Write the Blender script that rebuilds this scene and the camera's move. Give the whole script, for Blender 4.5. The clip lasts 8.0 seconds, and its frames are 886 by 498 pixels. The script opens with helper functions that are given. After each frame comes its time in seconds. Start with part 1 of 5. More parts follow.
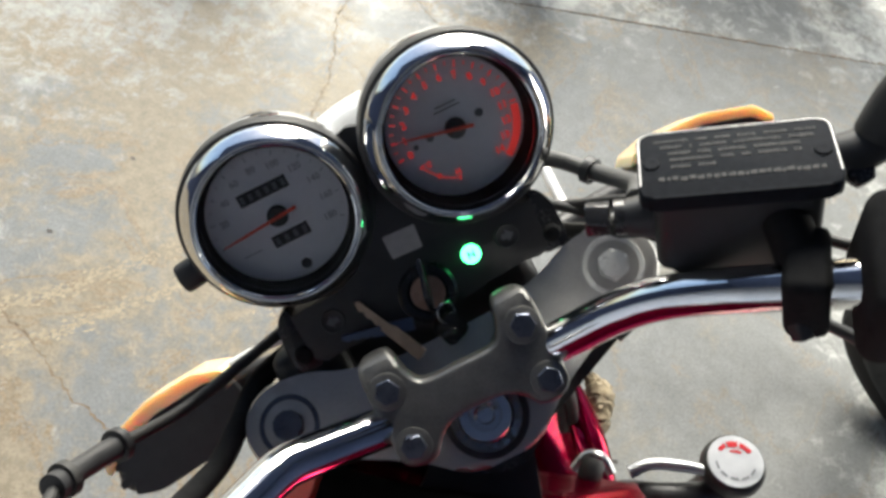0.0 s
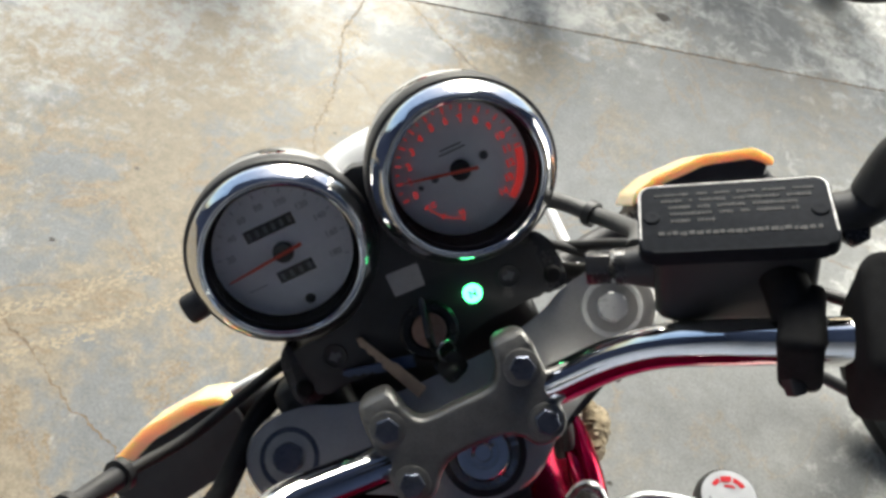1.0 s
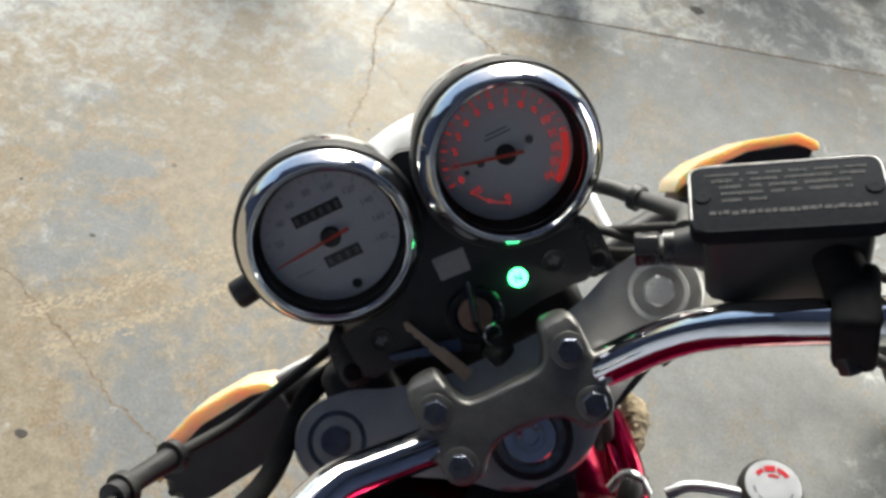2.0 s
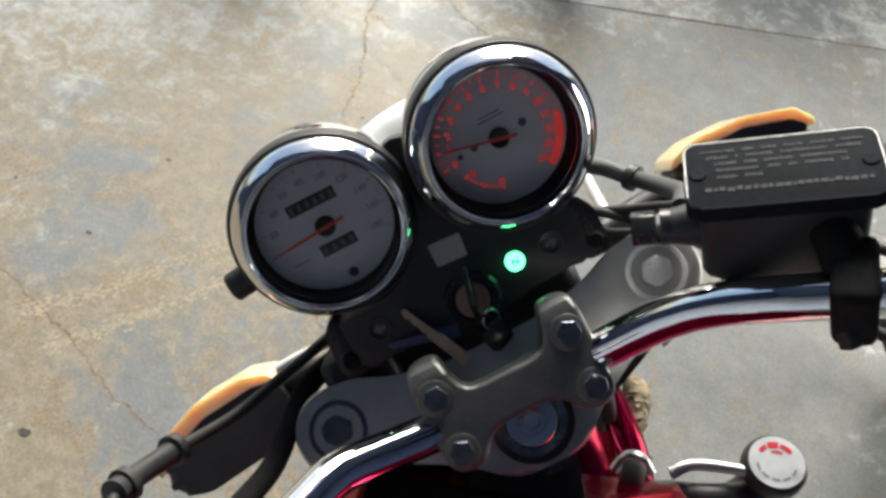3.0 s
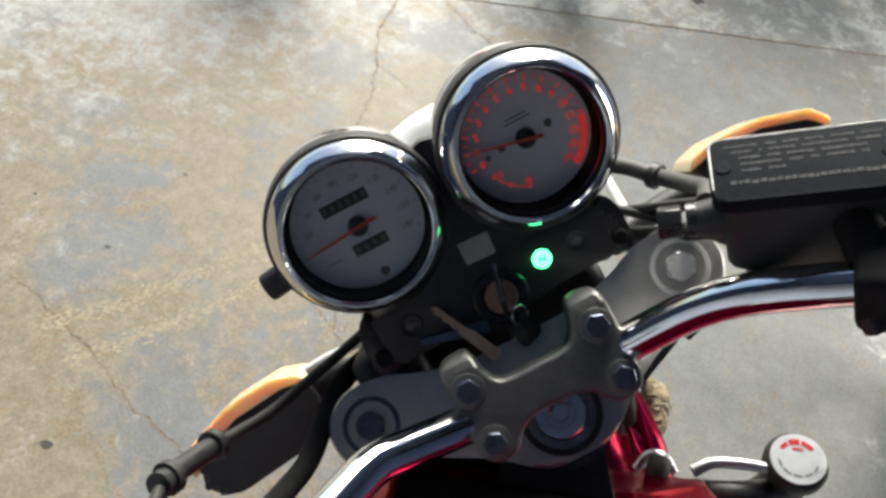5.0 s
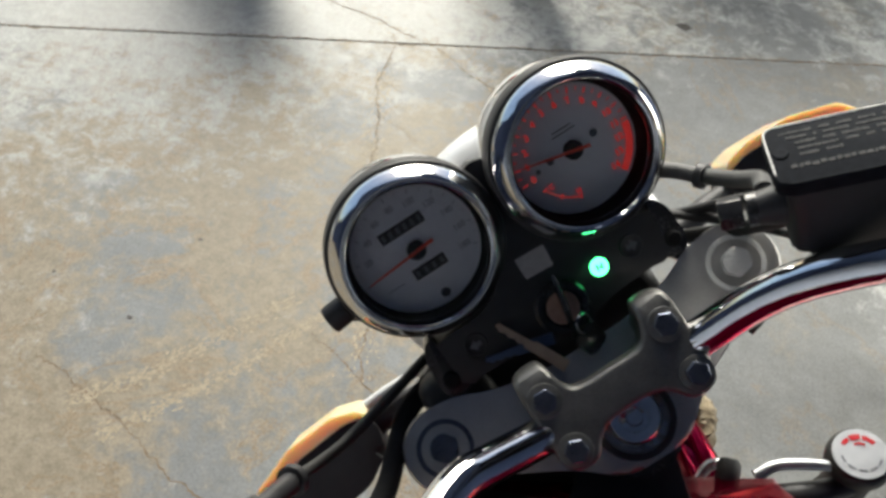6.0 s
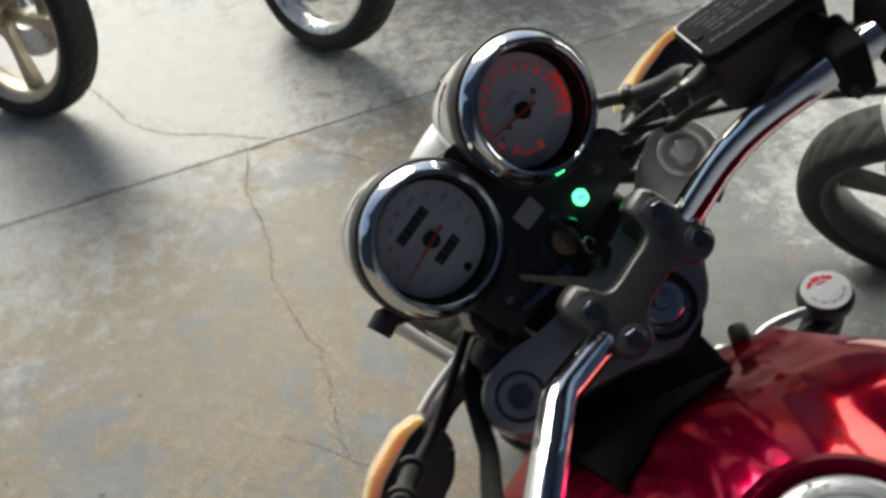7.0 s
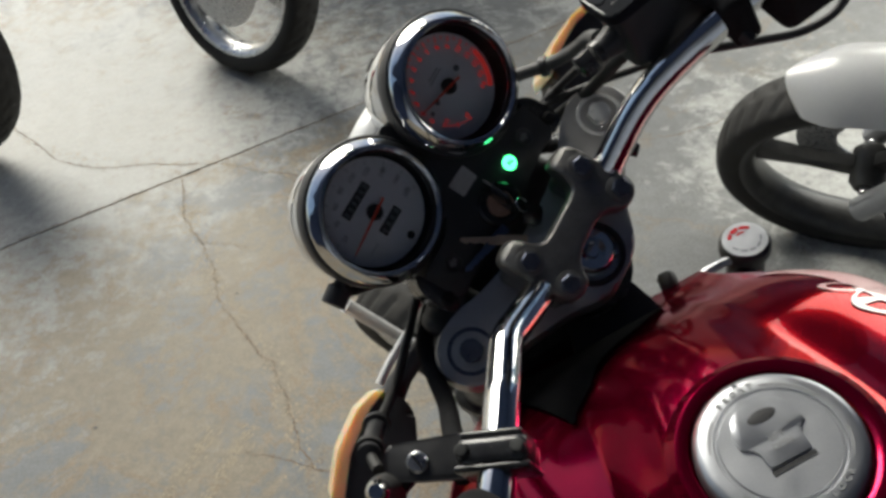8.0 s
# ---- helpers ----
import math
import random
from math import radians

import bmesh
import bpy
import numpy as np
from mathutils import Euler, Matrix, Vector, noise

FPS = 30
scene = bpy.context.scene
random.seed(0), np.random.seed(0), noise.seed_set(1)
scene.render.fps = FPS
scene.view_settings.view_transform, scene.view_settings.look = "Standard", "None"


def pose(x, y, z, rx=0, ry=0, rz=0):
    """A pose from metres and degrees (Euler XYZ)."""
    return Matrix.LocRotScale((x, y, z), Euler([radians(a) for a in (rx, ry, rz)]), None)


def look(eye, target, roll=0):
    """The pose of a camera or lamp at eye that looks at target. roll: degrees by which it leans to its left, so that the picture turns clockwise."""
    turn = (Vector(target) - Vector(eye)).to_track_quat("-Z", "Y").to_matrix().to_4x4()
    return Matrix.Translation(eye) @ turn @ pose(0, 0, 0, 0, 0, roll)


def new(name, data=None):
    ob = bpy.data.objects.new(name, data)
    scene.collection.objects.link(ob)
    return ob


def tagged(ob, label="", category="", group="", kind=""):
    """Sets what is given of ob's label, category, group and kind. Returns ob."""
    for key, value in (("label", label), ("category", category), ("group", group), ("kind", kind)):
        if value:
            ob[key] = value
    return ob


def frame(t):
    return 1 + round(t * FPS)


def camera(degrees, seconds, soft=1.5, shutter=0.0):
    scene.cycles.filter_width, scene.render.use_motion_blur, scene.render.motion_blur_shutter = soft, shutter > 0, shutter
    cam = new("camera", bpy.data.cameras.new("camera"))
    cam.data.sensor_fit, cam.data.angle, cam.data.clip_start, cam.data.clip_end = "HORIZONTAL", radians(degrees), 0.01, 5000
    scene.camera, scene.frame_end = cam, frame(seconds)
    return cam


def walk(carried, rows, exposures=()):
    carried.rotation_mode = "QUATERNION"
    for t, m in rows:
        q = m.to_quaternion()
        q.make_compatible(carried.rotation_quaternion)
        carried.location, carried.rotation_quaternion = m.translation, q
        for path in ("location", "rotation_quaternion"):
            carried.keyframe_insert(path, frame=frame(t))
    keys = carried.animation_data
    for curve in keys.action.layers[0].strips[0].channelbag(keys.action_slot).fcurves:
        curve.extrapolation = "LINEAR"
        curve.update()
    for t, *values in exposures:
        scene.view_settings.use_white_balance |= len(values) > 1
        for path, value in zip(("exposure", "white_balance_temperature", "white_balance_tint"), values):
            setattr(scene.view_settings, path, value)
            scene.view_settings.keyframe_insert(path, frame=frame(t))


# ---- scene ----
cam = camera(53.6, 8.0, soft=3.2, shutter=0.5)
PATH = [
    (0, (0.043, 0.045, 1.454), (0.029, 1.22, -0.165), 19.3),
    (0.5, (0.035, 0.058, 1.461), (0.039, 1.232, -0.158), 21.7),
    (1, (0.035, 0.053, 1.47), (0.016, 1.242, -0.137), 20.5),
    (1.5, (0.031, 0.045, 1.469), (-0.03, 1.237, -0.136), 18.8),
    (1.7, (0.029, 0.042, 1.467), (-0.053, 1.225, -0.144), 18.0),
    (2.8, (0.031, 0.044, 1.464), (-0.034, 1.183, -0.179), 17.1),
    (3, (0.031, 0.044, 1.463), (-0.037, 1.19, -0.175), 16.6),
    (3.5, (0.028, 0.051, 1.463), (-0.016, 1.211, -0.165), 18.6),
    (4, (0.031, 0.053, 1.464), (-0.003, 1.208, -0.169), 18.5),
    (4.2, (0.023, 0.047, 1.469), (-0.041, 1.228, -0.144), 17.0),
    (5.3, (0.023, 0.02, 1.465), (-0.073, 1.186, -0.157), 14.2),
    (5.5, (0.011, 0.017, 1.456), (-0.097, 1.234, -0.128), 13.0),
    (6, (-0.004, -0.003, 1.457), (-0.135, 1.253, -0.094), 8.8),
    (6.3, (-0.023, -0.022, 1.465), (-0.12, 1.264, -0.064), 7.7),
    (6.5, (-0.036, -0.043, 1.465), (-0.059, 1.249, -0.062), 6.5),
    (6.7, (-0.058, -0.074, 1.47), (0.06, 1.247, -0.026), 4.4),
    (7, (-0.088, -0.094, 1.465), (0.053, 1.299, 0.038), -4.5),
    (7.2, (-0.093, -0.113, 1.464), (0.047, 1.291, 0.046), -6.9),
    (7.5, (-0.095, -0.133, 1.469), (0.07, 1.272, 0.055), -8.9),
    (7.8, (-0.1, -0.141, 1.47), (0.146, 1.256, 0.059), -6.8),
    (8, (-0.1, -0.146, 1.469), (0.179, 1.248, 0.062), -5.9),
]
EXPOSURES = [(0.0, 1.0, 6450, 6), (1.5, 0.93, 6450, 6), (3.0, 0.76, 6450, 6), (4.2, 0.74, 6450, 6), (5.5, 0.86, 6450, 6), (6.0, 0.57, 6450, 6), (6.5, 0.55, 6450, 6), (7.0, 0.18, 6400, 6), (7.5, -0.14, 6400, 6), (8.0, 0.02, 6400, 6)]
walk(cam, [(t, look(eye, target, roll)) for t, eye, target, roll in PATH], EXPOSURES)

# ---- world and light: an assumed workshop bay, wide open to a hazy sky ahead, with an added doorway on the east side ----
world = bpy.data.worlds.new("world")
scene.world = world
world.use_nodes = True
wn = world.node_tree
sky = wn.nodes.new("ShaderNodeTexSky")
sky.sky_type = "NISHITA"
sky.sun_disc = False
sky.dust_density = 1.6
sky.sun_elevation, sky.sun_rotation = radians(35), radians(-16)
wn.nodes["Background"].inputs["Strength"].default_value = 0.10
wn.links.new(sky.outputs[0], wn.nodes["Background"].inputs["Color"])
SUN_FROM = Vector((-0.276 * math.cos(radians(35)), 0.961 * math.cos(radians(35)), math.sin(radians(35))))
sun_data = bpy.data.lights.new("sun", "SUN")
sun_data.energy, sun_data.angle, sun_data.color = 4.4, radians(34), (1.0, 0.945, 0.85)
new("sun", sun_data).matrix_world = look(SUN_FROM * 30, (0, 0, 0))
# added fill lamp in the unseen east doorway, brightening the floor and bike from that side
fill_light = bpy.data.lights.new("east_fill", "AREA")
fill_light.shape, fill_light.size, fill_light.size_y = "RECTANGLE", 1.3, 1.5
fill_light.energy, fill_light.color = 34, (1.0, 0.95, 0.86)
new("east_fill", fill_light).matrix_world = look((2.22, 1.9, 1.10), (1.3, 1.6, 0.1))


# ---- materials ----
def material(name, color, rough=0.5, metal=0.0, **extra):
    m = bpy.data.materials.new(name)
    m.use_nodes = True
    b = m.node_tree.nodes["Principled BSDF"]
    b.inputs["Base Color"].default_value = (*color, 1)
    b.inputs["Roughness"].default_value = rough
    b.inputs["Metallic"].default_value = metal
    for key, value in extra.items():
        b.inputs[key.replace("_", " ")].default_value = value
    return m


def worn(m, scale, dark, light, bump=0.0, rough=None, detail=6, second=9.0, coords="Object"):
    """Colour between dark and light by two scales of noise, with roughness and bump from the same noise."""
    nt = m.node_tree
    b = nt.nodes["Principled BSDF"]
    co = nt.nodes.new("ShaderNodeTexCoord")
    n1, n2 = nt.nodes.new("ShaderNodeTexNoise"), nt.nodes.new("ShaderNodeTexNoise")
    n1.inputs["Scale"].default_value, n2.inputs["Scale"].default_value = scale, scale * second
    n1.inputs["Detail"].default_value = n2.inputs["Detail"].default_value = detail
    mix = nt.nodes.new("ShaderNodeMath")
    mix.operation = "MULTIPLY_ADD"
    mix.inputs[1].default_value = 0.45
    half = nt.nodes.new("ShaderNodeMath")
    half.operation = "MULTIPLY"
    half.inputs[1].default_value = 0.55
    nt.links.new(co.outputs[coords], n1.inputs["Vector"])
    nt.links.new(co.outputs[coords], n2.inputs["Vector"])
    nt.links.new(n1.outputs["Fac"], half.inputs[0])
    nt.links.new(n2.outputs["Fac"], mix.inputs[0])
    nt.links.new(half.outputs[0], mix.inputs[2])
    ramp = nt.nodes.new("ShaderNodeValToRGB")
    ramp.color_ramp.elements[0].position, ramp.color_ramp.elements[1].position = 0.36, 0.64
    ramp.color_ramp.elements[0].color, ramp.color_ramp.elements[1].color = (*dark, 1), (*light, 1)
    nt.links.new(mix.outputs[0], ramp.inputs[0])
    nt.links.new(ramp.outputs[0], b.inputs["Base Color"])
    if rough:
        mr = nt.nodes.new("ShaderNodeMapRange")
        mr.inputs[1].default_value, mr.inputs[2].default_value = 0.35, 0.65
        mr.inputs[3].default_value, mr.inputs[4].default_value = rough
        nt.links.new(mix.outputs[0], mr.inputs[0])
        nt.links.new(mr.outputs[0], b.inputs["Roughness"])
    if bump:
        bp = nt.nodes.new("ShaderNodeBump")
        bp.inputs["Strength"].default_value, bp.inputs["Distance"].default_value = bump, 0.002
        nt.links.new(n2.outputs["Fac"], bp.inputs["Height"])
        nt.links.new(bp.outputs[0], b.inputs["Normal"])
    return m


def concrete_floor(pale):
    """Sealed old concrete: blue-grey, with tan stains and a patchy gloss."""
    m = material("concrete_floor_worn" if pale else "concrete_floor", (0.4, 0.38, 0.34), 0.45, Specular_IOR_Level=0.22)
    nt, b = m.node_tree, m.node_tree.nodes["Principled BSDF"]
    co = nt.nodes.new("ShaderNodeTexCoord")

    def noisy(scale, detail, rough=0.6, dist=0.0):
        n = nt.nodes.new("ShaderNodeTexNoise")
        n.inputs["Scale"].default_value, n.inputs["Detail"].default_value = scale, detail
        n.inputs["Roughness"].default_value, n.inputs["Distortion"].default_value = rough, dist
        nt.links.new(co.outputs["Object"], n.inputs["Vector"])
        return n.outputs["Fac"]

    def ramped(fac, p0, p1, c0, c1):
        r = nt.nodes.new("ShaderNodeValToRGB")
        r.color_ramp.elements[0].position, r.color_ramp.elements[1].position = p0, p1
        r.color_ramp.elements[0].color, r.color_ramp.elements[1].color = (*c0, 1), (*c1, 1)
        nt.links.new(fac, r.inputs[0])
        return r.outputs[0]

    def mixed(fac, a, c, how="MIX"):
        x = nt.nodes.new("ShaderNodeMix")
        x.data_type, x.blend_type = "RGBA", how
        if isinstance(fac, float):
            x.inputs[0].default_value = fac
        else:
            nt.links.new(fac, x.inputs[0])
        nt.links.new(a, x.inputs[6])
        nt.links.new(c, x.inputs[7])
        return x.outputs[2]

    big, mid, fine, grain = noisy(1.6, 6, 0.65, 0.5), noisy(5.8, 11, 0.76, 0.25), noisy(40, 6, 0.72, 0.2), noisy(170, 3)
    grey = ramped(mid, 0.34, 0.68, (0.170, 0.178, 0.185), (0.232, 0.238, 0.238))
    tan = ramped(fine, 0.30, 0.70, (0.198, 0.168, 0.124), (0.322, 0.280, 0.214))

    def summed(a, b_, k, op="MULTIPLY_ADD"):
        x = nt.nodes.new("ShaderNodeMath")
        x.operation = op
        x.inputs[1].default_value = k
        nt.links.new(a, x.inputs[0])
        if b_ is not None:
            nt.links.new(b_, x.inputs[2])
        return x.outputs[0]

    side = nt.nodes.new("ShaderNodeSeparateXYZ")
    nt.links.new(co.outputs["Object"], side.inputs[0])
    held = nt.nodes.new("ShaderNodeMapRange")
    held.inputs[1].default_value, held.inputs[2].default_value = -0.9, 1.2
    held.inputs[3].default_value, held.inputs[4].default_value = -0.9, 1.2
    nt.links.new(side.outputs["X"], held.inputs[0])
    east = held.outputs[0]
    # flaky tan stains, denser where the large noise is high and to the west
    west = summed(east, summed(big, None, 0.55, "MULTIPLY"), -0.10)
    patch = noisy(2.7, 13, 0.68, 0.35)
    flaky = summed(fine, summed(patch, west, 0.75), 0.24)
    stain = ramped(flaky, *((0.750, 0.83) if pale else (0.742, 0.828)), (0, 0, 0), (1, 1, 1))
    base = mixed(stain, grey, tan)
    # thin tan veins along old hairlines
    vein_noise = noisy(2.7, 9, 0.62, 0.5)
    off = nt.nodes.new("ShaderNodeMath")
    off.operation = "SUBTRACT"
    off.inputs[1].default_value = 0.5
    nt.links.new(vein_noise, off.inputs[0])
    ridge = nt.nodes.new("ShaderNodeMath")
    ridge.operation = "ABSOLUTE"
    nt.links.new(off.outputs[0], ridge.inputs[0])
    vein = ramped(ridge.outputs[0], 0.0, 0.013, (0.85, 0.85, 0.85), (0, 0, 0))
    sienna = ramped(grain, 0.3, 0.7, (0.205, 0.148, 0.095), (0.292, 0.228, 0.152))
    base = mixed(vein, base, sienna)
    # plain grey towards the east
    clean = nt.nodes.new("ShaderNodeMapRange")
    clean.inputs[1].default_value, clean.inputs[2].default_value = 0.72, 1.25
    clean.inputs[3].default_value, clean.inputs[4].default_value = 0.0, 0.6
    nt.links.new(summed(big, east, 1.5), clean.inputs[0])
    plain = ramped(mid, 0.3, 0.7, (0.175, 0.176, 0.170), (0.235, 0.236, 0.228))
    base = mixed(clean.outputs[0], base, plain)
    # salty white bloom on both sides of the joint
    near = nt.nodes.new("ShaderNodeMath")
    near.operation = "MULTIPLY_ADD"
    near.inputs[1].default_value = -0.281
    nt.links.new(side.outputs["X"], near.inputs[0])
    nt.links.new(side.outputs["Y"], near.inputs[2])
    edge = nt.nodes.new("ShaderNodeMapRange")
    edge.inputs[1].default_value, edge.inputs[2].default_value = (1.25, 1.95) if not pale else (3.4, 2.5)
    edge.inputs[3].default_value, edge.inputs[4].default_value = 0.0, 0.19
    nt.links.new(near.outputs[0], edge.inputs[0])
    # floor whiter to the east: pale concrete with the sunlit patch put into its colour
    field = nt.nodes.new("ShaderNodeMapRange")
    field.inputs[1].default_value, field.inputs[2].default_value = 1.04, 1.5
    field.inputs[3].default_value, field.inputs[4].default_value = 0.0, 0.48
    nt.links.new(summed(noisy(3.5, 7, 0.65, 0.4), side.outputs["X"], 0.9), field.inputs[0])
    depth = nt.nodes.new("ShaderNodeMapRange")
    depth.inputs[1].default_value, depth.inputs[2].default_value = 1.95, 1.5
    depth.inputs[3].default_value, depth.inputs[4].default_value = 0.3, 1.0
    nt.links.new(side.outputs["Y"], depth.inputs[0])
    sunlit_field = nt.nodes.new("ShaderNodeMath")
    sunlit_field.operation = "MULTIPLY"
    nt.links.new(field.outputs[0], sunlit_field.inputs[0])
    nt.links.new(depth.outputs[0], sunlit_field.inputs[1])
    salt_and_sun = ramped(summed(noisy(14, 10, 0.8, 0.3), summed(sunlit_field.outputs[0], summed(east, edge.outputs[0], -0.15), 1.0), 1.0), *((0.60, 0.72) if pale else (0.66, 0.80)), (0, 0, 0), (0.9, 0.9, 0.9))
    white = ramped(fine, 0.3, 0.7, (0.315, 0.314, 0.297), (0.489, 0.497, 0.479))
    base = mixed(salt_and_sun, base, white)
    speck = ramped(grain, 0.28, 0.62, (0.72, 0.72, 0.72), (1.06, 1.06, 1.06))
    blotch = ramped(noisy(19, 8, 0.7, 0.4), 0.32, 0.66, (0.86, 0.85, 0.83), (1.07, 1.07, 1.07))
    col = mixed(0.85, mixed(0.8, base, speck, "MULTIPLY"), blotch, "MULTIPLY")
    nt.links.new(col, b.inputs["Base Color"])
    rr = nt.nodes.new("ShaderNodeMapRange")
    rr.inputs[1].default_value, rr.inputs[2].default_value = 0.36, 0.64
    rr.inputs[3].default_value, rr.inputs[4].default_value = 0.40, 0.56
    nt.links.new(fine, rr.inputs[0])
    nt.links.new(rr.outputs[0], b.inputs["Roughness"])
    bp = nt.nodes.new("ShaderNodeBump")
    bp.inputs["Strength"].default_value, bp.inputs["Distance"].default_value = 0.25, 0.003
    nt.links.new(fine, bp.inputs["Height"])
    nt.links.new(bp.outputs[0], b.inputs["Normal"])
    return m


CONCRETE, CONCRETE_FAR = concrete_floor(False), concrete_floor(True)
TANFLAKE = worn(material("tan_flakes", (0.3, 0.24, 0.16), 0.7), 70, (0.26, 0.212, 0.145), (0.40, 0.335, 0.235))
CRACK = worn(material("crack_dirt", (0.1, 0.08, 0.06), 0.9), 90, (0.085, 0.062, 0.042), (0.25, 0.185, 0.125))
CHROME = worn(material("chrome", (0.75, 0.75, 0.76), 0.06, 1.0), 40, (0.66, 0.66, 0.67), (0.78, 0.78, 0.78), rough=(0.04, 0.1))
STEEL = worn(material("zinc_steel", (0.5, 0.5, 0.5), 0.3, 1.0), 120, (0.36, 0.36, 0.37), (0.6, 0.6, 0.6), rough=(0.2, 0.4))
BLACK = worn(material("black_plastic", (0.015, 0.015, 0.016), 0.45), 90, (0.020, 0.020, 0.022), (0.033, 0.033, 0.036), bump=0.08, rough=(0.4, 0.58))
LID = worn(material("worn_black_enamel", (0.03, 0.03, 0.032), 0.7, Specular_IOR_Level=0.04), 300, (0.012, 0.0135, 0.017), (0.019, 0.021, 0.026), bump=0.05, rough=(0.6, 0.75))
LIDPRINT = worn(material("worn_grey_lettering", (0.12, 0.12, 0.12), 0.6, Specular_IOR_Level=0.15), 400, (0.022, 0.023, 0.025), (0.065, 0.066, 0.07))
GLOSSBLACK = worn(material("black_enamel", (0.012, 0.012, 0.013), 0.2), 70, (0.020, 0.020, 0.022), (0.034, 0.034, 0.036), rough=(0.15, 0.32))
RUBBER = worn(material("black_rubber", (0.02, 0.02, 0.02), 0.65), 60, (0.020, 0.020, 0.020), (0.038, 0.037, 0.036), bump=0.15, rough=(0.5, 0.75))
MATTBLACK = worn(material("matt_black_card", (0.02, 0.02, 0.02), 0.9, Specular_IOR_Level=0.1), 200, (0.014, 0.014, 0.015), (0.022, 0.022, 0.023))
RIMGLINT = worn(material("lid_rim_glint", (0.2, 0.2, 0.2), 0.3, 0.7), 150, (0.06, 0.06, 0.062), (0.30, 0.30, 0.30), rough=(0.25, 0.45))
TYRE = worn(material("tyre_rubber", (0.02, 0.02, 0.02), 0.7, Specular_IOR_Level=0.3), 35, (0.010, 0.010, 0.010), (0.032, 0.030, 0.027), bump=0.3, rough=(0.55, 0.85))
CAST = worn(material("silver_painted_casting", (0.5, 0.49, 0.47), 0.4, 0.85), 70, (0.46, 0.45, 0.435), (0.56, 0.55, 0.53), bump=0.06, rough=(0.34, 0.46))
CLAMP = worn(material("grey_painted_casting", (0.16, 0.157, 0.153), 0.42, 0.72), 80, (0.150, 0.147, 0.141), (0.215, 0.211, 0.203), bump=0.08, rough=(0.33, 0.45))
RED = worn(material("red_candy_paint", (0.35, 0.002, 0.014), 0.12, 0.88, Coat_Weight=0.35, Coat_Roughness=0.012, Coat_IOR=1.42, Specular_IOR_Level=0.2, Specular_Tint=(0.66, 0.04, 0.17, 1)), 5, (0.225, 0.0008, 0.024), (0.28, 0.0012, 0.031), rough=(0.13, 0.18))
SILVER = worn(material("bright_silver_paint", (0.8, 0.8, 0.8), 0.3, 0.2), 60, (0.76, 0.76, 0.75), (0.82, 0.82, 0.81), rough=(0.25, 0.36))
HOSE = worn(material("grey_black_rubber", (0.08, 0.08, 0.08), 0.55), 60, (0.055, 0.055, 0.056), (0.095, 0.095, 0.094), bump=0.15, rough=(0.45, 0.65))
RUST = worn(material("corroded_tan_metal", (0.25, 0.19, 0.12), 0.8), 60, (0.10, 0.075, 0.045), (0.42, 0.34, 0.22), bump=0.6, rough=(0.6, 0.9))
PINK = worn(material("pale_red_decal", (0.7, 0.35, 0.35), 0.3, 0.0, Coat_Weight=1.0), 30, (0.72, 0.36, 0.36), (0.84, 0.52, 0.50))
AMBER = material("amber_lens", (1.0, 0.62, 0.39), 0.2, 0.0, Subsurface_Weight=0.7, Subsurface_Scale=0.03)
AMBER.node_tree.nodes["Principled BSDF"].inputs["Subsurface Radius"].default_value = (1.0, 0.4, 0.2)
DIAL = worn(material("dial_grey_white", (0.5, 0.51, 0.54), 0.6), 200, (0.72, 0.73, 0.76), (0.78, 0.79, 0.82))
REDPRINT = material("backlit_red_print", (0.9, 0.10, 0.10), 0.6, 0.0, Emission_Strength=0.13)
REDPRINT.node_tree.nodes["Principled BSDF"].inputs["Emission Color"].default_value = (1.0, 0.06, 0.05, 1)
FAINT = material("faint_grey_print", (0.42, 0.43, 0.46), 0.6)
GREYPRINT = material("grey_print", (0.14, 0.145, 0.16), 0.6)
ENGRAVED = worn(material("engraved_dull_metal", (0.3, 0.3, 0.3), 0.6, 0.2), 300, (0.24, 0.245, 0.25), (0.34, 0.345, 0.35))
NEEDLE = material("orange_red_needle", (0.75, 0.09, 0.05), 0.5)
DARKPRINT = material("dark_print", (0.02, 0.02, 0.022), 0.5)
STICKER = worn(material("faded_sticker", (0.42, 0.4, 0.4), 0.6), 150, (0.36, 0.34, 0.34), (0.46, 0.44, 0.44))
GREENLAMP = material("green_lamp", (0.05, 0.8, 0.35), 0.3, 0.0, Emission_Strength=4.2)
GREENLAMP.node_tree.nodes["Principled BSDF"].inputs["Emission Color"].default_value = (0.09, 1.0, 0.30, 1)
GLASS = material("gauge_glass", (1, 1, 1), 0.02, 0.0, Transmission_Weight=1.0, IOR=1.18)
BRASS = worn(material("worn_brass", (0.42, 0.33, 0.22), 0.4, 0.8), 150, (0.50, 0.36, 0.25), (0.66, 0.50, 0.36), rough=(0.35, 0.55))
COPPER = worn(material("copper_lock_face", (0.5, 0.3, 0.22), 0.45, 0.3), 200, (0.42, 0.25, 0.18), (0.58, 0.38, 0.29), rough=(0.4, 0.55))
BOLT_SHADED_CAP = worn(material("blued_bolt_shaded_cap", (0.1, 0.11, 0.15), 0.3, 0.8), 150, (0.085, 0.095, 0.125), (0.13, 0.145, 0.185), rough=(0.26, 0.4))
KEYBLUE = material("blue_key_plastic", (0.04, 0.07, 0.15), 0.4)
ALLOY = worn(material("silver_alloy", (0.4, 0.41, 0.43), 0.38, 0.9), 90, (0.385, 0.395, 0.415), (0.44, 0.45, 0.47), rough=(0.32, 0.42))
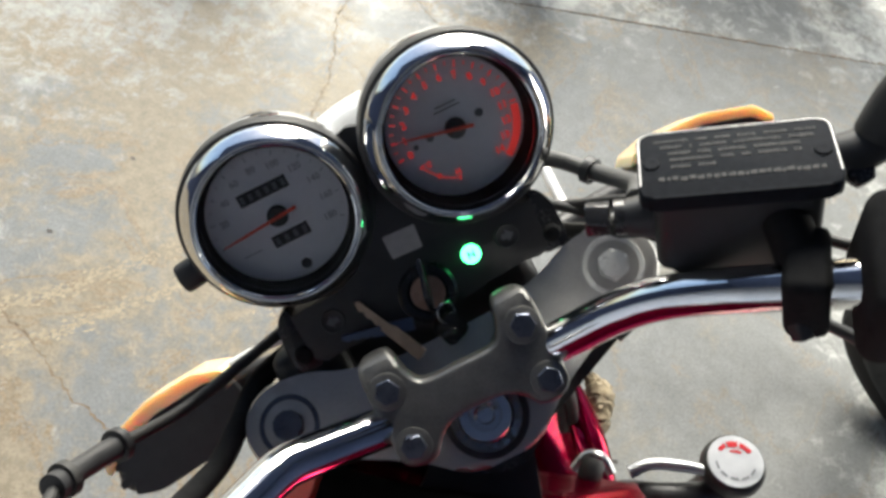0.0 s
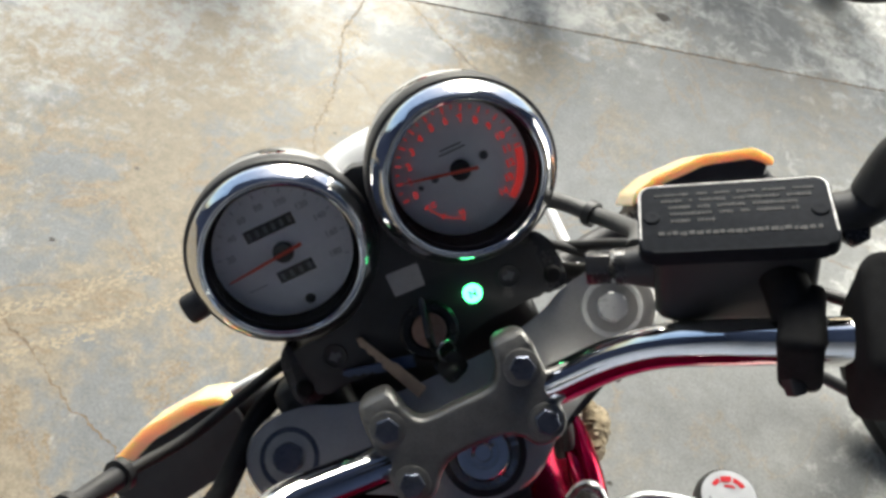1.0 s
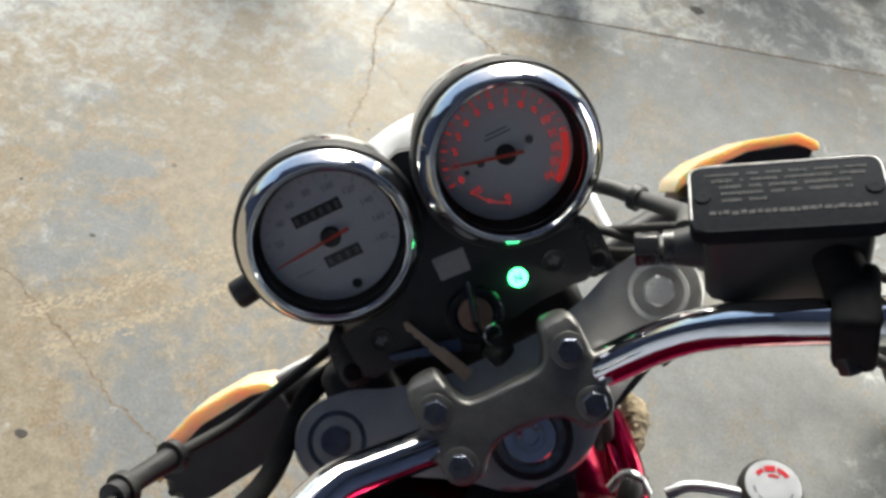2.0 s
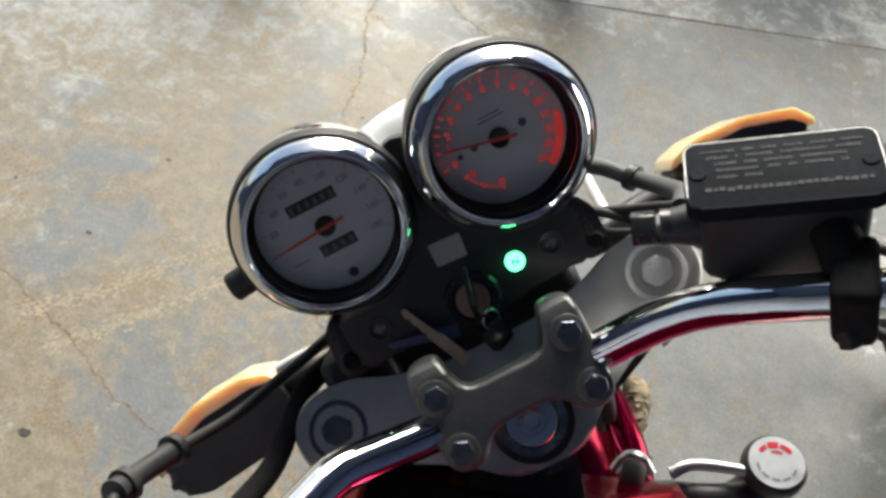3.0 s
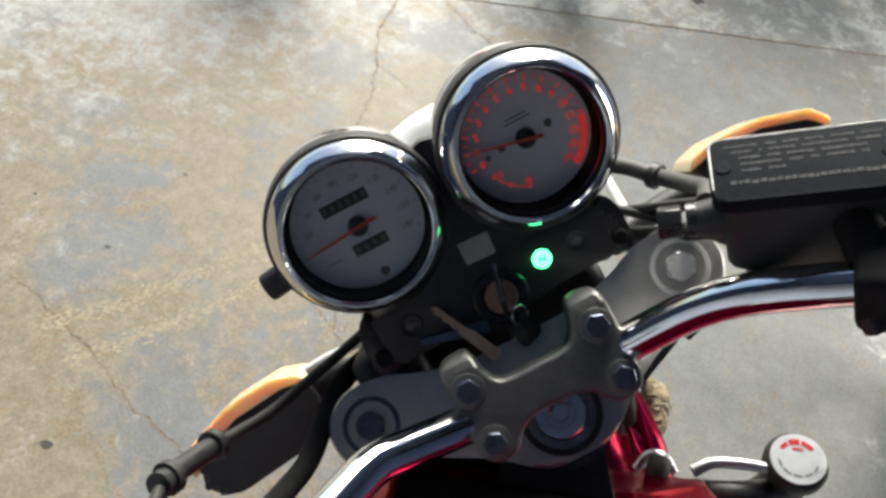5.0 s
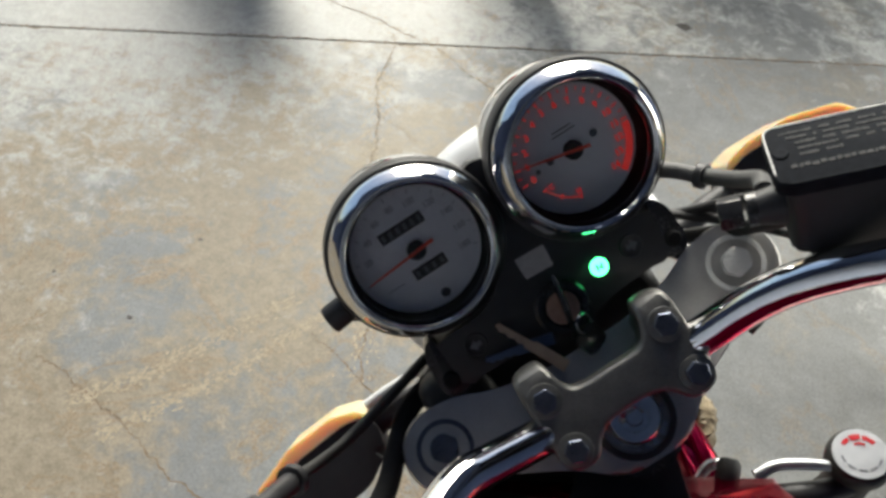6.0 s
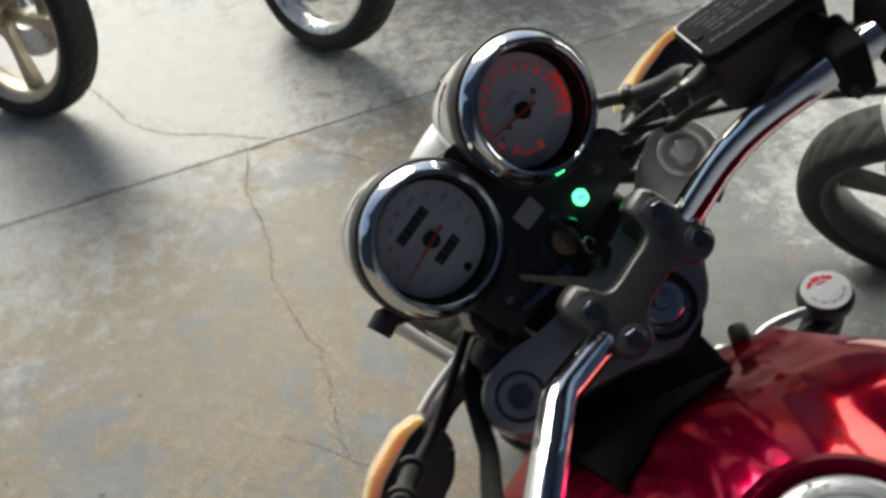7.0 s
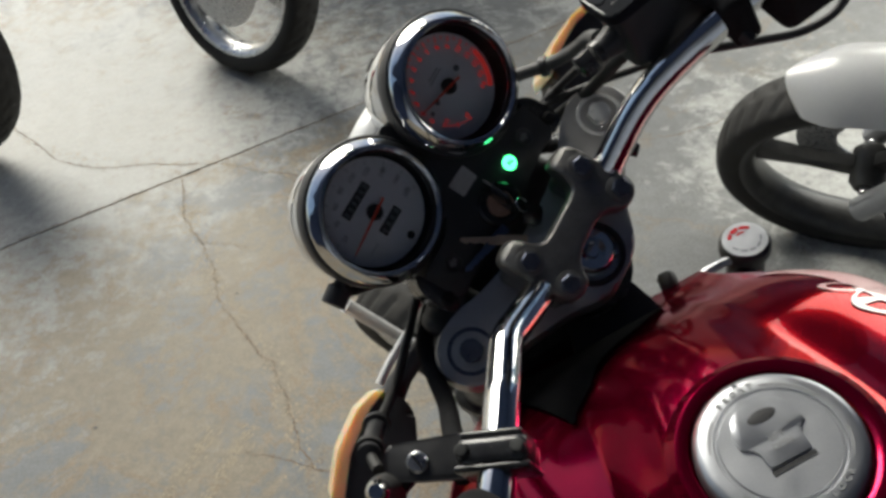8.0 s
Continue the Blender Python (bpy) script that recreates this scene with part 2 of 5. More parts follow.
RIM = worn(material("silver_rim", (0.6, 0.6, 0.6), 0.28, 0.9), 30, (0.5, 0.5, 0.5), (0.66, 0.66, 0.65), rough=(0.2, 0.4))
GOLD = worn(material("dull_gold_alloy", (0.42, 0.36, 0.26), 0.4, 0.7), 30, (0.36, 0.31, 0.22), (0.48, 0.41, 0.31))
BLACKALLOY = worn(material("black_alloy", (0.03, 0.03, 0.03), 0.4, 0.2), 40, (0.022, 0.022, 0.022), (0.05, 0.05, 0.048), rough=(0.3, 0.5))
WHITE = worn(material("white_paint", (0.78, 0.78, 0.78), 0.25, 0.0, Coat_Weight=0.6), 20, (0.82, 0.82, 0.82), (0.86, 0.86, 0.85))
REDPLAIN = worn(material("red_plastic", (0.45, 0.012, 0.02), 0.3), 25, (0.4, 0.008, 0.016), (0.5, 0.016, 0.025))
# tones of the unseen walls and ceiling, set for what the chrome reflects
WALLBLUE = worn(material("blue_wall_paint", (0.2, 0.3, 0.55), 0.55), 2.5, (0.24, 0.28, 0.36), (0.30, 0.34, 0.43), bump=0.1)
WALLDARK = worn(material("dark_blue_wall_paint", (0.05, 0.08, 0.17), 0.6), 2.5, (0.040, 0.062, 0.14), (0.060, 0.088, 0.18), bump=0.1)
CEIL = worn(material("ceiling_boards", (0.1, 0.1, 0.1), 0.8), 2.0, (0.055, 0.090, 0.20), (0.075, 0.115, 0.24))
ASPHALT = worn(material("yard_asphalt", (0.06, 0.06, 0.06), 0.8), 8, (0.045, 0.045, 0.045), (0.075, 0.073, 0.07), bump=0.3)


# ---- mesh tools ----
def placed(ob, m, parent=None):
    """Puts ob at the world pose m, under a parent that is already placed."""
    ob["pose"] = [v for row in m for v in row]
    if parent is None:
        ob.matrix_basis = m
    else:
        pm = Matrix([parent["pose"][4 * i:4 * i + 4] for i in range(4)])
        ob.parent = parent
        ob.matrix_basis = pm.inverted() @ m
    return ob


def thing(name, at, label, category, group="", kind=""):
    ob = new(name)
    ob.empty_display_size = 0.05
    placed(ob, Matrix.Translation(at) if not isinstance(at, Matrix) else at)
    return tagged(ob, label, category, group, kind)


def mesh_of(name, bm, mat, sharp=40):
    me = bpy.data.meshes.new(name)
    bmesh.ops.recalc_face_normals(bm, faces=bm.faces)
    bm.to_mesh(me)
    bm.free()
    me.materials.append(mat)
    me.shade_smooth()
    me.set_sharp_from_angle(angle=radians(sharp))
    return me


def part(name, bm, mat, parent, label="", m=None, sharp=40):
    ob = new(name, bm if isinstance(bm, bpy.types.Mesh) else mesh_of(name, bm, mat, sharp))
    if m is None:
        m = Matrix([parent["pose"][4 * i:4 * i + 4] for i in range(4)])
    placed(ob, m, parent)
    if label:
        ob["label"] = label
    return ob


def solo(name, bm, mat, label, category, m=Matrix.Identity(4), group="", kind="", sharp=40):
    ob = new(name, mesh_of(name, bm, mat, sharp))
    placed(ob, m)
    return tagged(ob, label, category, group, kind)


def lathe(profile, seg=48, bm=None, m=Matrix.Identity(4), closed=False):
    """Revolves (radius, height) pairs about z."""
    bm = bm or bmesh.new()
    rings = []
    for r, z in profile:
        if r < 1e-6:
            rings.append([bm.verts.new(m @ Vector((0, 0, z)))])
        else:
            rings.append([bm.verts.new(m @ Vector((r * math.cos(2 * math.pi * k / seg), r * math.sin(2 * math.pi * k / seg), z))) for k in range(seg)])
    pairs = list(zip(rings, rings[1:])) + ([(rings[-1], rings[0])] if closed else [])
    for a, b in pairs:
        for k in range(seg):
            j = (k + 1) % seg
            if len(a) == 1 and len(b) > 1:
                bm.faces.new((a[0], b[k], b[j]))
            elif len(b) == 1 and len(a) > 1:
                bm.faces.new((a[k], b[0], a[j]))
            elif len(a) > 1:
                bm.faces.new((a[k], b[k], b[j], a[j]))
    return bm


def smooth_path(points, steps=8):
    """A Catmull-Rom line through the points."""
    p = [Vector(q) for q in points]
    p = [2 * p[0] - p[1]] + p + [2 * p[-1] - p[-2]]
    out = []
    for i in range(1, len(p) - 2):
        for k in range(steps):
            t = k / steps
            a, b, c, d = p[i - 1], p[i], p[i + 1], p[i + 2]
            out.append(0.5 * ((2 * b) + (c - a) * t + (2 * a - 5 * b + 4 * c - d) * t * t + (3 * b - a - 3 * c + d) * t ** 3))
    out.append(p[-2])
    return out


def tube(points, radius, seg=16, steps=8, bm=None, smooth=True):
    """A round tube with closed ends along a line; radius may be a list, one for each point given."""
    bm = bm or bmesh.new()
    path = smooth_path(points, steps) if smooth else [Vector(p) for p in points]
    n = len(path)
    if not isinstance(radius, (list, tuple)):
        radius = [radius] * len(points)
    radii = [float(np.interp(i * (len(points) - 1) / (n - 1), range(len(points)), radius)) for i in range(n)]
    side = None
    rings = []
    for i, p in enumerate(path):
        t = (path[min(i + 1, n - 1)] - path[max(i - 1, 0)]).normalized()
        if side is None:
            side = t.orthogonal().normalized()
        side = (side - t * side.dot(t)).normalized()
        up = t.cross(side)
        rings.append([bm.verts.new(p + radii[i] * (math.cos(2 * math.pi * k / seg) * side + math.sin(2 * math.pi * k / seg) * up)) for k in range(seg)])
    for a, b in zip(rings, rings[1:]):
        for k in range(seg):
            bm.faces.new((a[k], a[(k + 1) % seg], b[(k + 1) % seg], b[k]))
    bm.faces.new(rings[0][::-1])
    bm.faces.new(rings[-1])
    return bm


def prism(outline, z0, z1, bevel=0.0, bm=None, m=Matrix.Identity(4), segments=2):
    """An upright block over an outline, its edges rounded."""
    own = bmesh.new()
    lower = [own.verts.new((x, y, z0)) for x, y in outline]
    upper = [own.verts.new((x, y, z1)) for x, y in outline]
    own.faces.new(lower[::-1])
    own.faces.new(upper)
    k = len(outline)
    for i in range(k):
        own.faces.new((lower[i], lower[(i + 1) % k], upper[(i + 1) % k], upper[i]))
    if bevel:
        edges = [e for e in own.edges if abs(e.verts[0].co.z - e.verts[1].co.z) < 1e-7]
        bmesh.ops.bevel(own, geom=edges, offset=bevel, segments=segments, profile=0.5, affect="EDGES", clamp_overlap=True)
    bmesh.ops.transform(own, matrix=m, verts=own.verts)
    if bm is None:
        return own
    temp = bpy.data.meshes.new("temp")
    own.to_mesh(temp)
    own.free()
    bm.from_mesh(temp)
    bpy.data.meshes.remove(temp)
    return bm


def soft_prism(outline, z0, z1, r, steps=5):
    """An upright block over a smooth outline (counter-clockwise) whose upper edge is rolled over with radius r."""
    n = len(outline)
    p = [Vector(q) for q in outline]
    inward = []
    for i in range(n):
        d = (p[(i + 1) % n] - p[i - 1]).normalized()
        inward.append(Vector((-d.y, d.x)))
    own = bmesh.new()
    levels = [(0.0, z0)] + [(r * (1 - math.cos(math.pi / 2 * k / steps)), z1 - r * (1 - math.sin(math.pi / 2 * k / steps))) for k in range(steps + 1)]
    rows = [[own.verts.new((*(p[i] + inward[i] * a), z)) for i in range(n)] for a, z in levels]
    for a, b in zip(rows, rows[1:]):
        for i in range(n):
            own.faces.new((a[i], a[(i + 1) % n], b[(i + 1) % n], b[i]))
    own.faces.new(rows[0][::-1])
    own.faces.new(rows[-1])
    return own


def box(sx, sy, sz, bevel=0.0, bm=None, m=Matrix.Identity(4), segments=2):
    """A block about the origin of m with all edges rounded."""
    own = bmesh.new()
    bmesh.ops.create_cube(own, size=1.0, matrix=Matrix.Diagonal((sx, sy, sz, 1)))
    if bevel:
        bmesh.ops.bevel(own, geom=list(own.edges), offset=bevel, segments=segments, profile=0.5, affect="EDGES", clamp_overlap=True)
    bmesh.ops.transform(own, matrix=m, verts=own.verts)
    if bm is None:
        return own
    temp = bpy.data.meshes.new("temp")
    own.to_mesh(temp)
    own.free()
    bm.from_mesh(temp)
    bpy.data.meshes.remove(temp)
    return bm


def rounded(outline, radius, steps=4):
    """An outline with its corners rounded."""
    out = []
    k = len(outline)
    for i in range(k):
        a, b, c = (Vector(outline[(i + j) % k]) for j in (-1, 0, 1))
        r = min(radius, 0.45 * (a - b).length, 0.45 * (c - b).length)
        p, q = b + (a - b).normalized() * r, b + (c - b).normalized() * r
        for s in range(steps + 1):
            t = s / steps
            v = (1 - t) ** 2 * p + 2 * t * (1 - t) * b + t * t * q
            out.append((v.x, v.y))
    return out


def hexagon(r):
    return [(r * math.cos(math.pi / 3 * k), r * math.sin(math.pi / 3 * k)) for k in range(6)]


def at(x, y, z, rx=0, ry=0, rz=0):
    return pose(x, y, z, rx, ry, rz)


def axes(origin, x, y, z):
    m = Matrix.Identity(4)
    for i, v in enumerate((x, y, z)):
        for j in range(3):
            m[j][i] = v[j]
    m.translation = Vector(origin)
    return m


def facing(origin, normal, up=(0, 0, 1)):
    """A pose whose z is normal and whose y leans towards up."""
    z = Vector(normal).normalized()
    x = Vector(up).cross(z).normalized()
    return axes(origin, x, z.cross(x), z)


def text_mesh(body, size, depth=0.0002):
    """Letters of the built-in font as a thin mesh, centred."""
    cu = bpy.data.curves.new("letters", "FONT")
    cu.body, cu.size, cu.extrude, cu.resolution_u, cu.offset = body, size, depth, 2, size * 0.035
    cu.align_x, cu.align_y = "CENTER", "CENTER"
    ob = bpy.data.objects.new("letters", cu)
    scene.collection.objects.link(ob)
    me = bpy.data.meshes.new_from_object(ob.evaluated_get(bpy.context.evaluated_depsgraph_get()))
    bpy.data.objects.remove(ob)
    return me


def add_text(bm, body, size, m, depth=0.0002):
    me = text_mesh(body, size, depth)
    me.transform(m)
    bm.from_mesh(me)
    bpy.data.meshes.remove(me)


# ---- the hall ----
HALL = dict(x0=-4.6, x1=5.2, y0=-2.6, y1=9.0, h=3.7)
ROOF_EAST, ROOF_END, ROOF_EDGE = 2.3, 2.75, 1.5


def joint_y(x):
    return 1.928 + 0.281 * x


def slab(name, outline, label, mat):
    bm = prism(outline, -0.12, 0.0, 0.002, segments=1)
    return solo(name, bm, mat, label, "floor", kind="structure")


gap = 0.0016
solo("floor_base", prism([(HALL["x0"], HALL["y0"]), (HALL["x1"], HALL["y0"]), (HALL["x1"], HALL["y1"]), (HALL["x0"], HALL["y1"])], -0.4, -0.13), CRACK, "dark earth bed below the concrete slabs", "floor", kind="structure")
x0, x1, y0, y1 = HALL["x0"], HALL["x1"], HALL["y0"], HALL["y1"]
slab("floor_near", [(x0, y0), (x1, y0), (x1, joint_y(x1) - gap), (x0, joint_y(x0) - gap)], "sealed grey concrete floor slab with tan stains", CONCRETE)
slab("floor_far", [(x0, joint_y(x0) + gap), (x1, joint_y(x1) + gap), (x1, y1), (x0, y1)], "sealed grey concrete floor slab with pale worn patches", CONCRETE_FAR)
solo("yard", prism([(-150, -150), (150, -150), (150, 150), (-150, 150)], -0.9, -0.42), ASPHALT, "dark asphalt yard round the concrete forecourt", "ground", kind="structure")


def wall(name, ax, ay, bx, by, z0, z1, mat, label):
    """A wall 0.2 m thick, outside the line from a to b."""
    a, b = Vector((ax, ay)), Vector((bx, by))
    d = (b - a).normalized()
    n = Vector((d.y, -d.x)) * 0.2
    bm = prism([tuple(a), tuple(a + n), tuple(b + n), tuple(b)][::-1], z0, z1)
    return solo(name, bm, mat, label, "wall", kind="structure")


H = HALL["h"]
# unseen walls and ceiling, placed to shape the light and the reflections
wall("wall_south", x0 - 0.2, y0, ROOF_EAST + 0.2, y0, 0, H, WALLBLUE, "unseen blue wall behind the camera, added to tint reflections")
wall("wall_west", x0, 0.3, x0, y0 + 0.002, 0, H, WALLDARK, "unseen dark blue side wall, added to darken reflections")
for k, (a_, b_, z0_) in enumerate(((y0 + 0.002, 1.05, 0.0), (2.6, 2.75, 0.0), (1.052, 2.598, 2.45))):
    solo("wall_east_%d" % (k + 1), prism([(ROOF_EAST, a_), (ROOF_EAST + 0.2, a_), (ROOF_EAST + 0.2, b_), (ROOF_EAST, b_)], z0_, H), WALLDARK, "unseen dark blue wall round the added side doorway", "wall", kind="structure")
solo("wall_north", prism([(1.55, ROOF_END + 0.002), (ROOF_EAST + 0.2, ROOF_END + 0.002), (ROOF_EAST + 0.2, ROOF_END + 0.2), (1.55, ROOF_END + 0.2)], 0.0, H), WALLDARK, "unseen dark blue wall beside the open front, added to block sky", "wall", kind="structure")
solo("ceiling", prism([(x0 - 0.2, y0 - 0.2), (ROOF_EAST + 0.2, y0 - 0.2), (ROOF_EAST + 0.2, 3.3), (-0.2, 3.3), (-0.2, ROOF_EDGE), (x0 - 0.2, ROOF_EDGE)], H + 0.002, H + 0.2), CEIL, "unseen dark blue ceiling, shaped to bound the reflected sky", "ceiling", kind="structure")

# ---- the motorcycle: fork frame (steered to the left) and body frame (leaning on its stand) ----
STEM = (0.0927, 0.2669, 1.0150)
LEANED = pose(0, 0, 0, 0, 0, 6.5) @ pose(0, 0, 0, 0, -13, 0)
CASTER = Vector((0, -math.sin(radians(25)), math.cos(radians(25))))
STEERED = Matrix.Rotation(radians(34), 4, CASTER)
MB = Matrix.Translation(STEM) @ LEANED
MF = Matrix.Translation(STEM) @ LEANED @ STEERED @ axes((0, 0, 0), (1, 0, 0), CASTER.cross(Vector((1, 0, 0))), CASTER)

bike = thing("motorcycle", (0.2, 0.2, 0.0), "red naked motorcycle with chrome handlebar, parked with steering turned", "motorcycle")

# handlebar
BAR = [(0.0, 0.0165, 0.0160), (0.038, 0.0165, 0.0172), (0.055, 0.0165, 0.0275), (0.08, 0.0165, 0.0470), (0.094, 0.0162, 0.0590), (0.103, 0.0135, 0.0662), (0.112, 0.0090, 0.0728), (0.126, 0.0018, 0.0832), (0.14, -0.005, 0.0930), (0.175, -0.0225, 0.1115), (0.21, -0.038, 0.1245), (0.26, -0.058, 0.139), (0.33, -0.086, 0.158)]


BAR_SKEW = 0.030


def bar_at(x):
    """The middle of the tube; the throttle side bends in a wider curve than the clutch side."""
    s = 1 if x >= 0 else -1
    a = abs(x)
    spread = 0.022 * min(1.0, max(0.0, (a - 0.05) / 0.02)) if s > 0 else 0.0
    y = z = 0.0
    for k in range(-4, 5):
        q = a + spread * k / 4
        y += float(np.interp(q, [p[0] for p in BAR], [p[1] for p in BAR])) / 9
        z += float(np.interp(q, [p[0] for p in BAR], [p[2] for p in BAR])) / 9
    return Vector((x, y - BAR_SKEW * s * max(0.0, a - 0.04), z))


def bar_dir(x):
    return (bar_at(x + 0.01) - bar_at(x - 0.01)).normalized()


bar_line = [bar_at(-p[0]) for p in BAR[:0:-1]] + [bar_at(p[0]) for p in BAR]
part("handlebar", tube(bar_line, 0.0111, 36, 8), CHROME, bike, "polished chrome tubular handlebar", MF)

# top yoke: two fork eyes joined by a plate
yoke = [(-0.130, 0.046), (-0.124, 0.062), (-0.105, 0.071), (-0.083, 0.068), (-0.066, 0.060), (-0.050, 0.056), (-0.030, 0.052), (0.030, 0.052), (0.050, 0.056), (0.066, 0.060), (0.083, 0.068), (0.105, 0.071), (0.124, 0.062), (0.130, 0.046), (0.124, 0.027), (0.105, 0.017), (0.085, 0.014), (0.046, -0.006), (0.021, -0.027), (-0.021, -0.027), (-0.046, -0.006), (-0.085, 0.014), (-0.105, 0.017), (-0.124, 0.027)]
top_yoke = part("top_yoke", prism(rounded(yoke, 0.012), -0.038, -0.0125, 0.003), CAST, bike, "silver painted cast top yoke", MF)
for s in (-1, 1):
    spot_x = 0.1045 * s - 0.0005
    # both caps are one alloy; the left one's shade is put into a darker tone
    metal = SILVER if s > 0 else BOLT_SHADED_CAP
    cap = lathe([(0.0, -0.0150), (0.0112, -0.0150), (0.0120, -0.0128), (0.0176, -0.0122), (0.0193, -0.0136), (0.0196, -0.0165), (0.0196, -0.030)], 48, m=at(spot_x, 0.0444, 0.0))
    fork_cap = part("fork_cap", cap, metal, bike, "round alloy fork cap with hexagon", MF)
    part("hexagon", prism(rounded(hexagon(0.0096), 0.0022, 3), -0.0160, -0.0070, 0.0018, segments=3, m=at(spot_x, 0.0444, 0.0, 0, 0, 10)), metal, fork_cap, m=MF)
    part("cap_groove", lathe([(0.0190, -0.0185), (0.0222, -0.0185)], 48, m=at(spot_x, 0.0444, 0.0)), DARKPRINT, fork_cap, "dark gap round the cap", MF)
    collar = lathe([(0.0216, -0.030), (0.0216, -0.0142), (0.0228, -0.0128), (0.0252, -0.0128), (0.0268, -0.0150), (0.0274, -0.030)], 48, m=at(spot_x, 0.0444, 0.0))
    part("fork_eye", collar, CAST, top_yoke, m=MF)
    part("fork_tube", lathe([(0.0, -0.034), (0.0205, -0.034), (0.0205, -0.36), (0.0, -0.36)], 32, m=at(0.103 * s, 0.0444, 0.0)), BLACKALLOY, bike, "dark fork tube", MF)
    part("fork_leg", lathe([(0.0, -0.34), (0.024, -0.34), (0.027, -0.35), (0.027, -0.60), (0.02, -0.66), (0.0, -0.66)], 28, m=at(0.103 * s, 0.0444, 0.0)), ALLOY, bike, "silver fork lower leg", MF)
part("lower_yoke", prism(rounded([(-0.132, 0.07), (0.132, 0.07), (0.128, 0.022), (0.03, -0.02), (-0.03, -0.02), (-0.128, 0.022)], 0.02), -0.235, -0.2, 0.004), BLACKALLOY, bike, "black cast lower yoke", MF)
nut = lathe([(0.0, -0.004), (0.0045, -0.004), (0.0052, -0.008), (0.0088, -0.0085), (0.0095, -0.001), (0.0145, -0.0005), (0.0158, -0.003), (0.0165, -0.0125), (0.02, -0.0125)], 36)
stem_nut = part("stem_nut", nut, CHROME, bike, "bright steering stem nut", MF)
part("stem_washer", lathe([(0.0205, -0.0125), (0.0205, -0.0095), (0.0245, -0.0095), (0.0248, -0.0125)], 36), BLACK, stem_nut, m=MF)

# handlebar bridge clamp with four bolts
right_side = [(0.0, 0.0268), (0.015, 0.0268), (0.0225, 0.0292), (0.0268, 0.0365), (0.0290, 0.0460), (0.0320, 0.0505), (0.0400, 0.0512), (0.0470, 0.0490), (0.0498, 0.0420), (0.0502, 0.025), (0.0500, 0.006), (0.0482, -0.0078), (0.040, -0.0130), (0.0300, -0.0115), (0.0235, -0.0040), (0.015, 0.0012), (0.0, 0.0026)]
ring = right_side + [(-x, y) for x, y in right_side[-2:0:-1]]
closed_line = smooth_path([(x, y, 0) for x, y in ring[-2:] + ring + ring[:2]], 5)
outline = [(v.x, v.y) for v in closed_line[10:10 + 5 * len(ring)]]
TILT_CLAMP = axes((0, 0.0142, 0.0405), (1, 0, 0), (0, 0.976, 0.218), (0, -0.218, 0.976)) @ at(0, -0.0142, -0.0450)
bridge_bm = soft_prism(outline[::-1], 0.0205, 0.0385, 0.0034)
for edge_y in (0.0395, 0.0455):
    bmesh.ops.bisect_plane(bridge_bm, geom=bridge_bm.verts[:] + bridge_bm.edges[:] + bridge_bm.faces[:], plane_co=(0, edge_y, 0), plane_no=(0, 1, 0))
for v in bridge_bm.verts:
    if v.co.z > 0.026:
        v.co.z -= 0.55 * max(0.0, v.co.y - 0.0395) + 0.5 * max(0.0, v.co.y - 0.0455)
bridge = part("bar_bridge", bridge_bm, CLAMP, bike, "grey painted one-piece handlebar bridge clamp", MF @ TILT_CLAMP)
for s in (-1, 1):
    for y in (0.0300, -0.0013):
        pos = at(0.0392 * s, y, 0)
        bolt = part("bolt", prism(rounded(hexagon(0.0070), 0.0005, 2), 0.0385, 0.0432, 0.0005, segments=1, m=pos @ at(0, 0, 0, 0, 0, 20 * s + 600 * y)), BOLT_SHADED_CAP, bridge, "dark hexagon flange bolt", MF @ TILT_CLAMP)
        part("bolt_washer", lathe([(0.0, 0.0396), (0.0086, 0.0395), (0.0097, 0.0390), (0.0100, 0.0383), (0.0100, 0.0375)], 32, m=pos), CLAMP, bridge, m=MF @ TILT_CLAMP)
    part("riser", prism(rounded([(0.03 * s, -0.008), (0.0495 * s, -0.008), (0.0495 * s, 0.041), (0.03 * s, 0.041)], 0.006), -0.0125, 0.0195, 0.002), CLAMP, bike, "grey handlebar riser", MF @ TILT_CLAMP)

# instruments
DIALDIR, DIALUP = Vector((0, 0.819, 0.574)), Vector((0, -0.574, 0.819))


def ring_mark(bm, r0, r1, angle, width, z=0.0006):
    c, s = math.cos(radians(angle)), math.sin(radians(angle))
    w = width / 2
    vs = [bm.verts.new((r * c - k * w * s, r * s + k * w * c, z)) for r, k in ((r0, -1), (r1, -1), (r1, 1), (r0, 1))]
    bm.faces.new(vs)


def arc_band(bm, r0, r1, a0, a1, z=0.0006, steps=20):
    rows = [[bm.verts.new((r * math.cos(radians(a0 + (a1 - a0) * k / steps)), r * math.sin(radians(a0 + (a1 - a0) * k / steps)), z)) for r in (r0, r1)] for k in range(steps + 1)]
    for p, q in zip(rows, rows[1:]):
        bm.faces.new((p[0], p[1], q[1], q[0]))


def disc(bm, x, y, r, z, seg=20):
    bm.faces.new([bm.verts.new((x + r * math.cos(2 * math.pi * k / seg), y + r * math.sin(2 * math.pi * k / seg), z)) for k in range(seg)])


